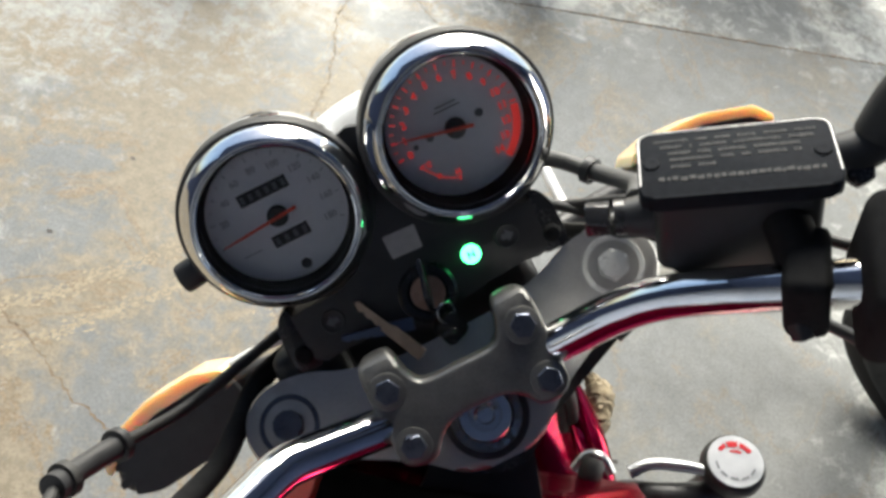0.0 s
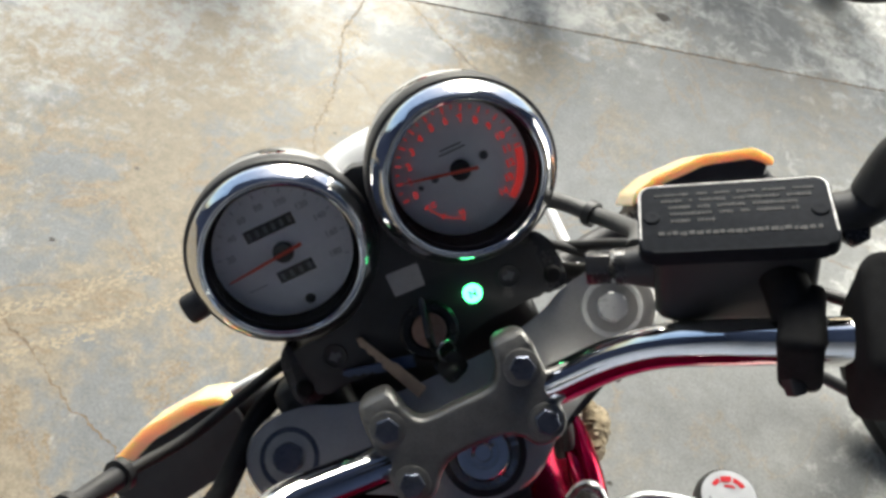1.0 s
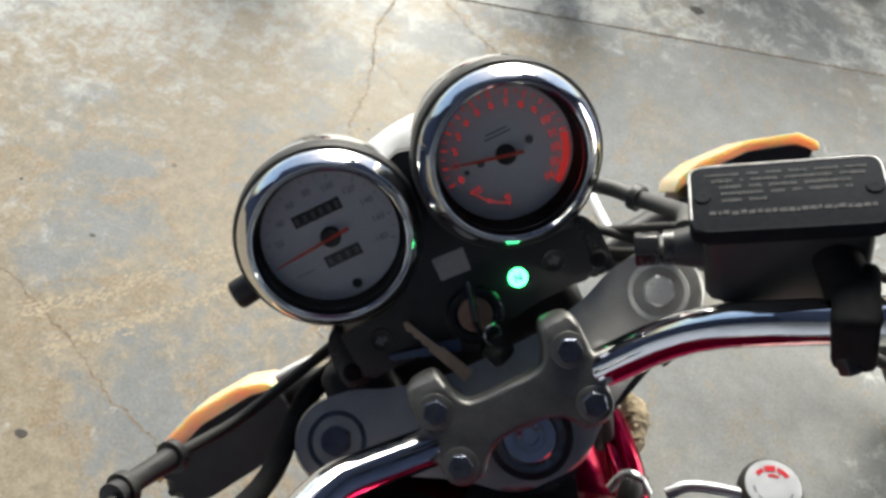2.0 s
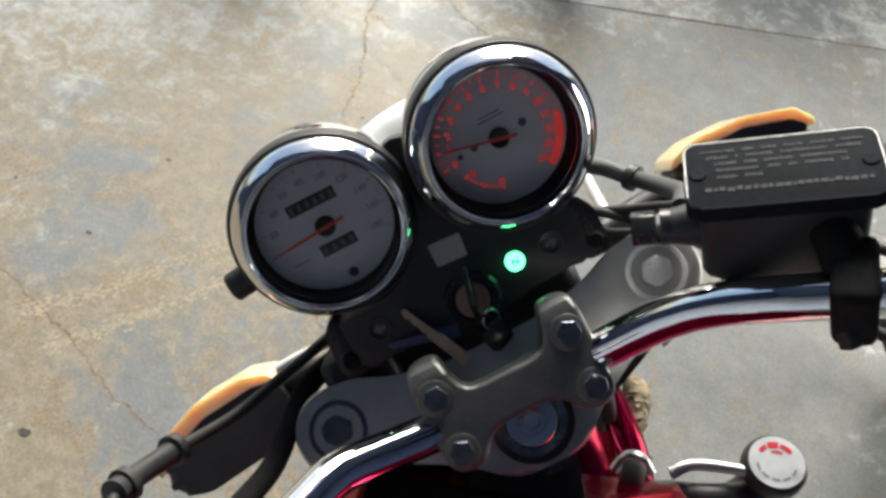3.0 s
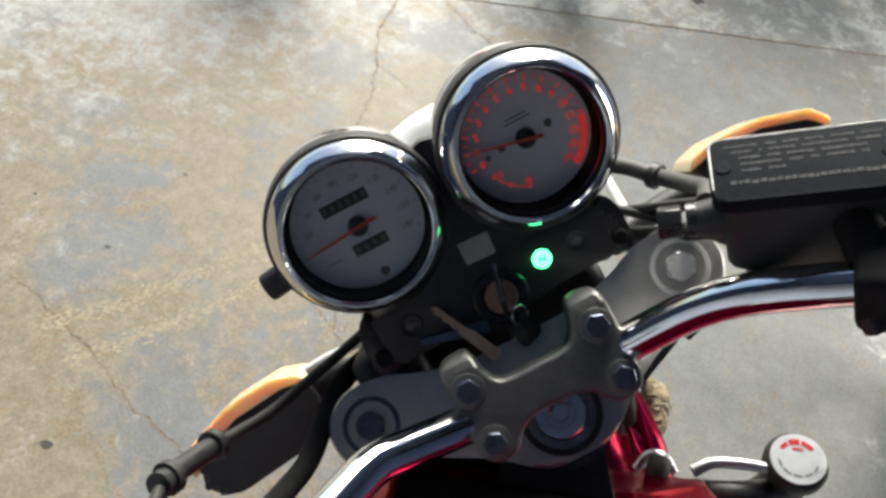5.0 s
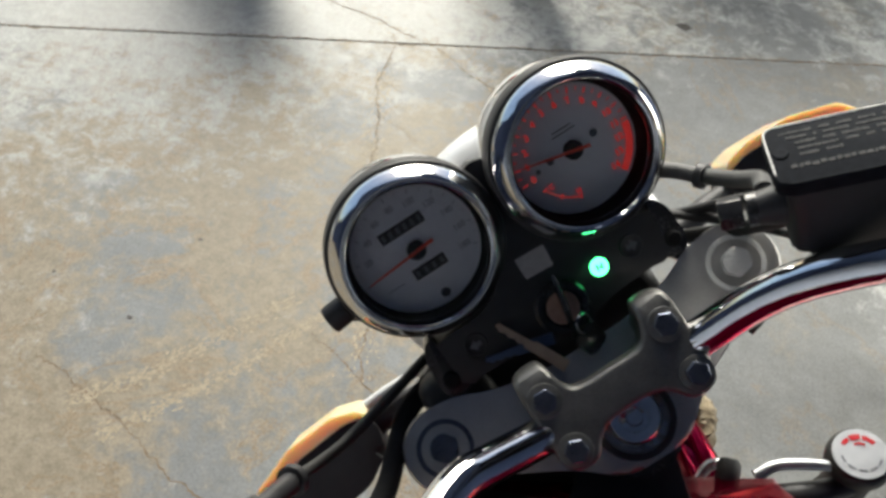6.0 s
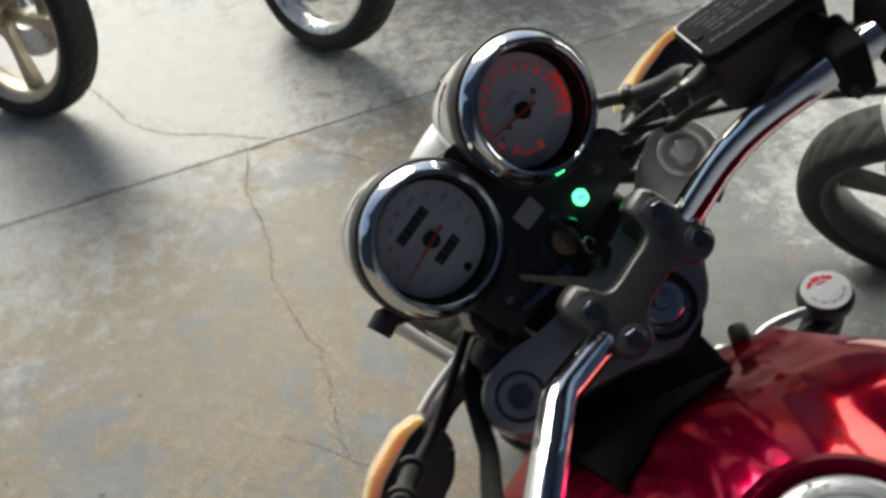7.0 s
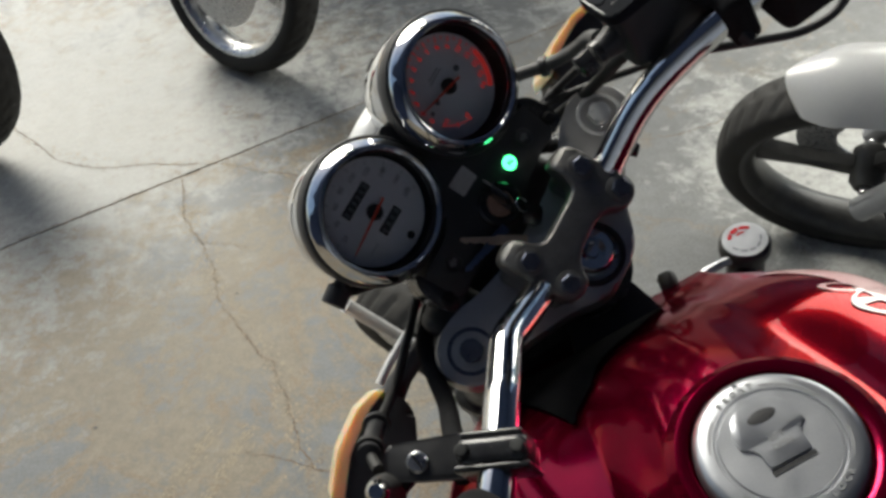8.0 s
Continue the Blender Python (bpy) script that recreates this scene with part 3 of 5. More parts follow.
def instrument(name, x, label, lift, rise):
    mg = MF @ axes((x + 0.001, 0.1475, 0.0300), (1, 0, 0), DIALDIR, DIALUP)
    up = at(0, lift, rise)
    can = part(name, lathe([(0.0, -0.070), (0.030, -0.070), (0.043, -0.063), (0.0500, -0.050), (0.0530, -0.030), (0.0541, -0.0125), (0.0532, -0.0095), (0.047, -0.0095)], 64, m=up), CHROME, bike, label, mg)
    part("rubber_band", lathe([(0.046, -0.0110), (0.0530, -0.0110), (0.0548, -0.0080), (0.0546, 0.0015), (0.0538, 0.0040), (0.0510, 0.0048), (0.046, 0.0045)], 64, m=up, closed=True), BLACK, can, m=mg)
    part("chrome_ring", lathe([(0.0495, 0.0030), (0.0516, 0.0040), (0.0521, 0.0052), (0.0519, 0.0064), (0.0505, 0.0086), (0.0487, 0.0113), (0.0469, 0.0138), (0.0458, 0.0148), (0.0448, 0.0148), (0.0441, 0.0140), (0.0438, 0.0144), (0.0432, 0.0145), (0.0426, 0.0141), (0.0426, 0.0125), (0.0440, 0.0060)], 96, m=up, closed=True), CHROME, can, "polished chrome bezel ring", mg)
    part("inner_wall", lathe([(0.0434, rise + 0.0130), (0.0421, rise + 0.0134), (0.0394, 0.0006), (0.0416, 0.0004)], 64, m=at(0, lift * 0.6, 0), closed=True), MATTBLACK, can, m=mg)
    part("dial_face", lathe([(0.0, 0.0), (0.0402, 0.0), (0.0402, -0.002), (0.0, -0.002)], 64, m=at(0, 0.0012, 0)), DIAL, can, "grey-white dial face", mg)
    part("glass", lathe([(0.0, 0.0098), (0.0408, 0.0098), (0.0408, 0.0106), (0.0, 0.0112)], 64, m=up), GLASS, can, "clear gauge glass", mg).visible_shadow = False
    return can, mg


def needle(parent, mg, angle, length, tail):
    bm = prism([(-tail, -0.0010), (length * 0.6, -0.0007), (length, -0.0003), (length, 0.0003), (length * 0.6, 0.0007), (-tail, 0.0010)], 0.0038, 0.0048, m=at(0, 0, 0, 0, 0, angle))
    part("needle", bm, NEEDLE, parent, "orange-red needle", mg)
    part("needle_hub", lathe([(0.0, 0.0037), (0.0056, 0.0037), (0.0060, 0.0030), (0.0060, 0.0006)], 32), DARKPRINT, parent, m=mg)


tacho, mt = instrument("tachometer", 0.0548, "chrome tachometer with grey-white dial and red scale", 0.0008, 0.0085)
bm = bmesh.new()
for k in range(15):
    a = 186 - 17.0 * k
    ring_mark(bm, 0.0335, 0.0372, a, 0.0011)
    if k < 14:
        ring_mark(bm, 0.0348, 0.0372, a - 8.5, 0.0007)
    add_text(bm, str(k), 0.0058, at(0.0292 * math.cos(radians(a)), 0.0292 * math.sin(radians(a)), 0.0007, 0, 0, 0))
part("scale", bm, REDPRINT, tacho, "glowing red rev scale with numbers", mt)
bm = bmesh.new()
arc_band(bm, 0.0330, 0.0376, -52, -4)
part("red_zone", bm, REDPRINT, tacho, m=mt)
bm = bmesh.new()
arc_band(bm, 0.0285, 0.0292, 205, 252)
for a in (205, 228, 252):
    ring_mark(bm, 0.0272, 0.0305, a, 0.0011)
add_text(bm, "C", 0.0045, at(0.0255 * math.cos(radians(210)), 0.0255 * math.sin(radians(210)), 0.0007))
add_text(bm, "H", 0.0045, at(0.0255 * math.cos(radians(250)), 0.0255 * math.sin(radians(250)), 0.0007))
part("temperature_scale", bm, REDPRINT, tacho, m=mt)
bm = bmesh.new()
for x, y, r in ((0.0155, 0.002, 0.0025), (-0.0152, 0.001, 0.0023), (-0.0245, -0.0005, 0.0016)):
    disc(bm, x, y, r, 0.0006)
for y, w in ((0.0145, 0.013), (0.012, 0.016)):
    prism([(-w / 2, y - 0.0004), (w / 2, y - 0.0004), (w / 2, y + 0.0004), (-w / 2, y + 0.0004)], 0.0004, 0.0006, bm=bm)
part("dial_print", bm, GREYPRINT, tacho, m=mt)
needle(tacho, mt, 167, 0.0335, 0.010)

speedo, ms = instrument("speedometer", -0.0556, "chrome speedometer with grey-white dial and mileage windows", 0.0004, 0.002)
bm = bmesh.new()
for k in range(10):
    a = 187 - 23.8 * k
    ring_mark(bm, 0.0345, 0.0372, a, 0.0008)
    if k < 9:
        ring_mark(bm, 0.0355, 0.0372, a - 11.9, 0.0005)
    if k:
        add_text(bm, str(20 * k), 0.0052, at(0.0292 * math.cos(radians(a)), 0.0292 * math.sin(radians(a)), 0.0007))
prism([(-0.028, -0.0145), (-0.017, -0.0145), (-0.017, -0.0137), (-0.028, -0.0137)], 0.0004, 0.0006, bm=bm)
part("scale", bm, FAINT, speedo, "faint grey speed scale with numbers", ms)
for x0_, x1_, y_, n in ((-0.0155, 0.0140, 0.0160, 6), (-0.0095, 0.0125, -0.0135, 4)):
    window = part("counter_window", prism([(x0_, y_ - 0.0036), (x1_, y_ - 0.0036), (x1_, y_ + 0.0036), (x0_, y_ + 0.0036)], 0.0002, 0.0009), DARKPRINT, speedo, "black mileage counter window", ms)
    bm = bmesh.new()
    for k in range(n):
        xx = x0_ + (k + 0.5) * (x1_ - x0_) / n
        prism([(xx - 0.0011, y_ - 0.0021), (xx + 0.0011, y_ - 0.0021), (xx + 0.0011, y_ + 0.0021), (xx - 0.0011, y_ + 0.0021)], 0.0009, 0.0010, bm=bm)
    part("counter_digits", bm, GREYPRINT, window, m=ms)
bm = bmesh.new()
disc(bm, 0.0012, -0.0325, 0.0031, 0.0008)
part("reset_mark", bm, DARKPRINT, speedo, m=ms)
needle(speedo, ms, 185, 0.0345, 0.0115)
part("reset_knob", lathe([(0.0, 0.0), (0.0085, 0.0), (0.0092, 0.0012), (0.0092, 0.013), (0.0075, 0.0145), (0.006, 0.016), (0.006, 0.034)][::-1], 24, m=facing((-0.1245, 0.1465, 0.0060), (0.9, 0.1, 0.05))), BLACK, speedo, "black ribbed reset knob", MF)

# indicator lamp panel between and below the dials
MP = axes((0.0004, 0.0851, -0.0001), (1, 0, 0), (0, 0.906, 0.423), (0, -0.423, 0.906))
right_side = [(0.0, -0.031), (0.012, -0.028), (0.017, -0.0225), (0.0344, -0.0190), (0.0605, -0.0180), (0.0690, -0.0195), (0.0755, -0.0150), (0.0765, 0.013), (0.068, 0.0145), (0.055, 0.014), (0.042, 0.0155), (0.030, 0.021), (0.020, 0.031), (0.010, 0.047), (0.006, 0.069), (0.009, 0.082), (0.014, 0.092), (0.0, 0.096)]
panel = part("lamp_panel", prism(rounded(right_side + [(-x, y) for x, y in right_side[-2:0:-1]], 0.0015), -0.032, 0.0, 0.001), BLACK, bike, "matt black indicator lamp panel", MF @ MP)
lamp = part("neutral_lamp", lathe([(0.0, 0.0022), (0.0045, 0.0018), (0.0058, 0.0004), (0.0058, -0.001)], 32, m=at(0.0325, 0.0, 0.0)), GREENLAMP, panel, "lit green neutral lamp", MF @ MP)
bm = bmesh.new()
add_text(bm, "N", 0.006, at(0.0325, 0.0, 0.0024))
part("lamp_letter", bm, STICKER, lamp, m=MF @ MP)
for s in (-1, 1):
    pos = at(0.0557 * s, 0.0005, 0)
    rim = part("turn_lamp", lathe([(0.0, 0.0004), (0.0058, 0.0004), (0.0068, 0.0009), (0.0072, 0.0002), (0.0072, -0.001)], 28, m=pos), BLACK, panel, "unlit turn signal lamp with arrow", MF @ MP)
    bm = prism([(0.0042 * s, 0.0), (0.0, 0.0038), (0.0, 0.0016), (-0.0034 * s, 0.0016), (-0.0034 * s, -0.0016), (0.0, -0.0016), (0.0, -0.0038)], 0.0006, 0.0010, m=pos)
    part("arrow", bm, GREYPRINT, rim, m=MF @ MP)
part("sticker", prism(rounded([(-0.0090, 0.0175), (0.0097, 0.0165), (0.0107, 0.0305), (-0.0090, 0.0315)], 0.001, 2), -0.001, 0.0004), STICKER, panel, "faded pale rectangular sticker", MF @ MP)
for s in (-1, 1):
    wing = part("panel_bracket", prism(rounded([(0.0705 * s, -0.0200), (0.0860 * s, -0.0205), (0.0885 * s, -0.0120), (0.0872 * s, 0.0085), (0.0825 * s, 0.0165), (0.0772 * s, 0.0195)], 0.004), -0.03, -0.0012, 0.002), GLOSSBLACK, bike, "black instrument bracket", MF @ MP)
    part("bolt", lathe([(0.0, 0.0025), (0.0040, 0.0025), (0.0052, 0.0012), (0.0054, -0.002)], 24, m=at(0.0800 * s, -0.0100, 0)), MATTBLACK, wing, m=MF @ MP)

part("cable_guide", box(0.046, 0.040, 0.075, 0.010, segments=3, m=at(-0.082, 0.080, -0.060, 20, 0, 0)), BLACK, bike, "black cable guide beside the lamp panel", MF)
part("wiring_cover", box(0.150, 0.060, 0.050, 0.012, segments=3, m=at(-0.008, 0.083, -0.062, 20, 0, 0)), BLACK, bike, "black wiring cover under the lamp panel", MF)

# ignition switch
MI = axes((0.001, 0.0775, -0.0060), (1, 0, 0), (0, 0.966, 0.259), (0, -0.259, 0.966))
ignition = part("ignition_switch", lathe([(0.0, 0.006), (0.0105, 0.006), (0.012, 0.0075), (0.0155, 0.0075), (0.0175, 0.0055), (0.0178, -0.03), (0.0, -0.03)], 40), GLOSSBLACK, bike, "black ignition switch with lock face", MF @ MI)
part("lock_face", lathe([(0.0, 0.0072), (0.0098, 0.0072), (0.0102, 0.0062), (0.0102, 0.005)], 32), COPPER, ignition, "worn copper-coloured lock face", MF @ MI)

# headlamp
MH = axes((0.016, 0.078, -0.041), (1, 0, 0), (0, 0.423, 0.906), (0, 0.906, -0.423))
lamp = part("headlamp", lathe([(0.0, 0.0), (0.024, 0.004), (0.038, 0.020), (0.050, 0.044), (0.062, 0.068), (0.081, 0.081)], 64), MATTBLACK, bike, "round matt black headlamp shell", MF @ MH)
part("headlamp_rim", lathe([(0.079, 0.078), (0.0875, 0.079), (0.0910, 0.085), (0.0915, 0.094), (0.0885, 0.103), (0.081, 0.106), (0.079, 0.098)], 64, closed=True), SILVER, lamp, "bright silver headlamp rim", MF @ MH)
part("lens", lathe([(0.0, 0.124), (0.035, 0.120), (0.060, 0.111), (0.080, 0.103)], 48), GLASS, lamp, "clear headlamp glass", MF @ MH)
for s in (-1, 1):
    stay = [(0.118 * s, 0.052, -0.100), (0.108 * s, 0.080, -0.112), (0.085 * s, 0.115, -0.115)]
    part("headlamp_stay", tube(stay, 0.008, 12, 4), GLOSSBLACK, bike, "black headlamp stay", MF)

# turn signals
for s in (-1, 1):
    xs = 0.152 if s < 0 else 0.163
    slope = -0.13 if s < 0 else -0.03
    signal = part("turn_signal", tube([(0.100 * s, 0.098, -0.120), (0.135 * s, 0.104, -0.131), ((xs + 0.006) * s, 0.104, -0.136)], [0.009, 0.0095, 0.012], 16, 4), BLACK, bike, "amber turn signal with black body on a stalk", MF)
    mS = axes((xs * s, 0.103 if s < 0 else 0.109, -0.138), (0.985 * s, slope, 0.02), (0.1 * s, 0.94, 0.30), (0, -0.30, 0.95))
    body_o = [(0.0, 0.0), (0.004, 0.012), (0.02, 0.018), (0.06, 0.019), (0.096, 0.010), (0.108, -0.004), (0.106, -0.020), (0.085, -0.030), (0.03, -0.030), (0.006, -0.018)]
    part("signal_body", prism(rounded(body_o, 0.006), -0.028, 0.022, 0.008, segments=3, m=mS), BLACK, signal, "black signal body", MF)
    wide = 0.004 if s < 0 else 0.0
    lens_o = [(0.0, 0.012), (0.006, 0.0205), (0.024, 0.0260 + wide * 0.6), (0.062, 0.0260 + wide), (0.098, 0.0165 + wide), (0.110, 0.004), (0.108, -0.002), (0.094, 0.0095), (0.06, 0.0185), (0.02, 0.0178)]
    part("signal_lens", prism(rounded(lens_o, 0.0025), -0.026, 0.0235, 0.0025, segments=3, m=mS), AMBER, signal, "amber plastic lens", MF)

# highlight along the black left stalk, built as a thin silver strip
part("stalk_highlight", tube([(-0.152, 0.1150, -0.117), (-0.136, 0.1160, -0.116), (-0.120, 0.1155, -0.114), (-0.102, 0.1140, -0.110)], 0.0036, 10, 4), SILVER, bike, "silver strip standing in for the highlight along the signal stalk", MF)

# front brake master cylinder with its reservoir
RX = Vector((0.90, -0.409, 0.145)).normalized()
RH = Vector((0, 0, 1)).cross(RX).normalized()
RN = RX.cross(RH)
RT = Matrix.Rotation(radians(-30), 3, RX)
MR = MF @ axes((0.1525, 0.0470, 0.1140), RX, RT @ RH, RT @ RN)
reservoir = part("brake_reservoir", prism(rounded([(-0.0365, -0.019), (0.0365, -0.019), (0.0365, 0.019), (-0.0365, 0.019)], 0.008), -0.053, -0.0088, 0.003), BLACK, bike, "black square brake fluid reservoir", MR)
lid = part("reservoir_lid", prism(rounded([(-0.0425, -0.0215), (0.0425, -0.0215), (0.0425, 0.0215), (-0.0425, 0.0215)], 0.007, 5), -0.0085, 0.0, 0.0016, segments=3), LID, reservoir, "black lid with embossed lettering", MR)
# bright strip on three lid edges, standing in for the sky's glint
rim_line = rounded([(-0.0415, -0.0205), (0.0415, -0.0205), (0.0415, 0.0205), (-0.0415, 0.0205)], 0.007, 5)
part("lid_rim", tube([(x, y, -0.0006) for x, y in rim_line[11:] + rim_line[:1]], 0.0009, 10, 1, smooth=False), RIMGLINT, lid, "bright rim strip standing in for the sky's glint", MR)
for s in (-1, 1):
    part("screw", lathe([(0.0, 0.0004), (0.0015, 0.0012), (0.0036, 0.0008), (0.0042, -0.001)], 20, m=at(0.0362 * s, 0.0, 0)), LID, lid, m=MR)
# worn lettering on the lid, one plain bar for each unreadable word
rng = random.Random(4)
bm = bmesh.new()
WORDS = ((0.0142, 0.0009, (0.0157, 0.0053, 0.0070, 0.0080, 0.0100, 0.0092)), (0.0102, 0.0010, (0.0097, 0.0016, 0.0117, 0.0202, 0.0105)), (0.0060, 0.0010, (0.0100, 0.0058, 0.0122, 0.0194)), (0.0018, 0.0010, (0.0186, 0.0061, 0.0040, 0.0118, 0.0036)), (-0.0026, 0.0010, (0.0089, 0.0077)))
for row, (y, tall, words) in enumerate(WORDS):
    x = (-0.0345, -0.0316, -0.0285, -0.0278, -0.0278)[row]
    for word in words:
        letters = max(1, round(word / 0.0015))
        for k in range(letters):
            xa_ = x + word * k / letters
            h = tall * rng.uniform(0.7, 1.1)
            prism([(xa_, y - h), (xa_ + 0.0011, y - h), (xa_ + 0.0011, y + h * rng.uniform(0.2, 1.0)), (xa_, y + h)], -0.0002, 0.00035, bm=bm)
        x += word + 0.0030
x = -0.0335
while x < 0.036:
    w = rng.uniform(0.0012, 0.0030)
    y = -0.0105 + rng.uniform(-0.0005, 0.0005)
    prism([(x, y - 0.0010), (x + w, y - 0.0013), (x + w, y + 0.0012), (x, y + 0.0009)], -0.0002, 0.0004, bm=bm)
    x += w + rng.uniform(0.0005, 0.0012)
part("embossed_lettering", bm, LIDPRINT, lid, "worn grey embossed lettering", MR)
inner = Vector((0.104, 0.0515, 0.078))
outer = inner + RX * 0.085
master = part("brake_master_cylinder", tube([inner, inner + RX * 0.02, inner + RX * 0.06, outer], [0.0085, 0.0125, 0.0125, 0.010], 20, 2, smooth=False), BLACK, bike, "black brake master cylinder", MF)
part("union_collar", tube([inner - RX * 0.004, inner + RX * 0.001], 0.0090, 18, 1, smooth=False), GLOSSBLACK, master, "union collar", MF)
part("union_bolt", prism(rounded(hexagon(0.0088), 0.001, 2), 0.0, 0.012, 0.001, m=facing(inner - RX * 0.018, RX)), GLOSSBLACK, master, "black union bolt", MF)


def bar_block(x0_, x1_, rad, mat, name, label, parent=bike):
    """A sleeve round the handlebar between two distances from its middle."""
    pts = [bar_at(x0_ + (x1_ - x0_) * k / 4) for k in range(5)]
    return part(name, tube(pts, rad, 24, 2), mat, parent, label, MF)


part("master_clamp", box(0.0195, 0.036, 0.040, 0.005, segments=3, m=facing(bar_at(0.1560) + Vector((0, 0.002, -0.001)), Vector((0, 0.5, 0.85)), up=bar_dir(0.1580).cross(Vector((0, 0.5, 0.85))))), MATTBLACK, master, "black handlebar clamp", MF)
part("clamp_arm", tube([bar_at(0.1570) + Vector((0, 0.012, 0.003)), Vector((0.1605, 0.012, 0.104)), Vector((0.166, 0.034, 0.088))], [0.0105, 0.0105, 0.0105], 20, 3), MATTBLACK, master, m=MF)
part("clamp_bolt", prism(rounded(hexagon(0.0056), 0.001, 2), -0.006, 0.006, 0.001, m=facing((0.1450, -0.0300, 0.0960), Vector((-0.1, -0.8, -0.3)))), BLACK, master, m=MF)
# throttle-side switch housing, grip and mirror
house_up = Vector((0, 0.30, 0.95))
sw = part("switch_housing", box(0.058, 0.058, 0.062, 0.009, segments=4, m=facing(bar_at(0.1960), house_up, up=bar_dir(0.1960).cross(house_up))), MATTBLACK, bike, "matt black switch housing with small icons", MF)
bm = bmesh.new()
for dx, dy in ((-0.012, 0.008), (-0.012, -0.014)):
    lathe([(0.0022, 0.0), (0.0022, 0.0004), (0.0030, 0.0004), (0.0030, 0.0)], 18, bm=bm, m=facing(bar_at(0.196) + Vector((dx, dy, 0.0320 - 0.3 * dy)), Vector((0, 0.30, 0.95))))
part("icon", bm, GREYPRINT, sw, m=MF)
bar_block(0.245, 0.325, 0.017, RUBBER, "grip", "black rubber throttle grip")
stalk_p = [Vector((0.194, 0.028, 0.108)), Vector((0.209, 0.028, 0.118)), Vector((0.219, 0.036, 0.135)), Vector((0.234, 0.046, 0.185)), Vector((0.254, 0.054, 0.27))]
mirror = part("mirror_stalk", tube(stalk_p[1:], [0.0105, 0.0105, 0.006, 0.005], 16, 6), RUBBER, bike, "black mirror stalk with rubber boot", MF)
part("mirror_mount", tube([Vector((0.184, 0.031, 0.102)), Vector((0.199, 0.026, 0.112)), Vector((0.210, 0.026, 0.114))], [0.011, 0.010, 0.010], 16, 3), BLACK, mirror, "black mirror mount", MF)
part("mount_bolt", prism(rounded(hexagon(0.0065), 0.001, 2), 0.0, 0.008, 0.001, m=at(0.196, 0.017, 0.108)), GLOSSBLACK, mirror, m=MF)

# clutch side: lever perch, switch housing, grip, mirror boot
perch = part("clutch_perch", prism(rounded([(-0.1635, 0.0105), (-0.1915, 0.0465), (-0.2090, 0.0345), (-0.1840, -0.0060)], 0.0035), 0.076, 0.100, 0.0025), BLACK, bike, "black clutch lever perch", MF)
pivot = part("lever_screw", lathe([(0.0, 0.0025), (0.0052, 0.0025), (0.0064, 0.0012), (0.0064, -0.002)], 24, m=at(-0.191, 0.0255, 0.100)), STEEL, perch, "slotted silver pivot screw", MF)
part("screw_slot", box(0.0105, 0.0014, 0.0006, m=at(-0.191, 0.0255, 0.1026, 0, 0, 70)), DARKPRINT, pivot, m=MF)
clamp_frame = facing(bar_at(-0.1655), Vector((0, 0.3, 0.95)), up=bar_dir(-0.1655).cross(Vector((0, 0.3, 0.95))))
perch_clamp = part("perch_clamp", box(0.0165, 0.042, 0.034, 0.0055, segments=4, m=clamp_frame), GLOSSBLACK, perch, "black handlebar clamp", MF)
for s in (-1, 1):
    part("clamp_lip", box(0.0042, 0.044 if s > 0 else 0.036, 0.031, 0.0018, segments=3, m=clamp_frame @ at(0.0092 * s, 0, 0)), GLOSSBLACK, perch_clamp, m=MF)
    part("clamp_screw", lathe([(0.0, 0.0030), (0.0030, 0.0028), (0.0042, 0.0016), (0.0044, -0.002)], 20, m=clamp_frame @ at(0, 0.0160 * s, 0.0165)), BLACKALLOY, perch_clamp, "small dark clamp screw", MF)
part("clutch_lever", tube([(-0.19, 0.028, 0.085), (-0.23, 0.030, 0.098), (-0.30, 0.000, 0.13), (-0.36, -0.03, 0.15)], [0.008, 0.0075, 0.006, 0.007], 14, 5), GLOSSBLACK, bike, "black clutch lever", MF)
part("switch_housing", box(0.060, 0.046, 0.046, 0.014, segments=4, m=facing(bar_at(-0.2155) + Vector((0, 0.004, -0.006)), Vector((0, 0.30, 0.95)), up=Vector((0, 0.95, -0.30)))), MATTBLACK, bike, "matt black switch housing", MF)
bar_block(-0.325, -0.245, 0.017, RUBBER, "grip", "black rubber grip")
part("mirror_nut", lathe([(0.0, 0.030), (0.004, 0.0295), (0.0062, 0.0265), (0.0066, 0.02), (0.0066, 0.018)], 20, m=at(-0.215, 0.034, 0.100)), CHROME, bike, "domed chrome mirror nut", MF)
part("mirror_boot", lathe([(0.0, 0.02), (0.007, 0.02), (0.009, 0.012), (0.011, 0.0), (0.012, -0.01), (0.0, -0.01)], 20, m=at(-0.215, 0.034, 0.100)), RUBBER, bike, "black rubber mirror boot", MF)

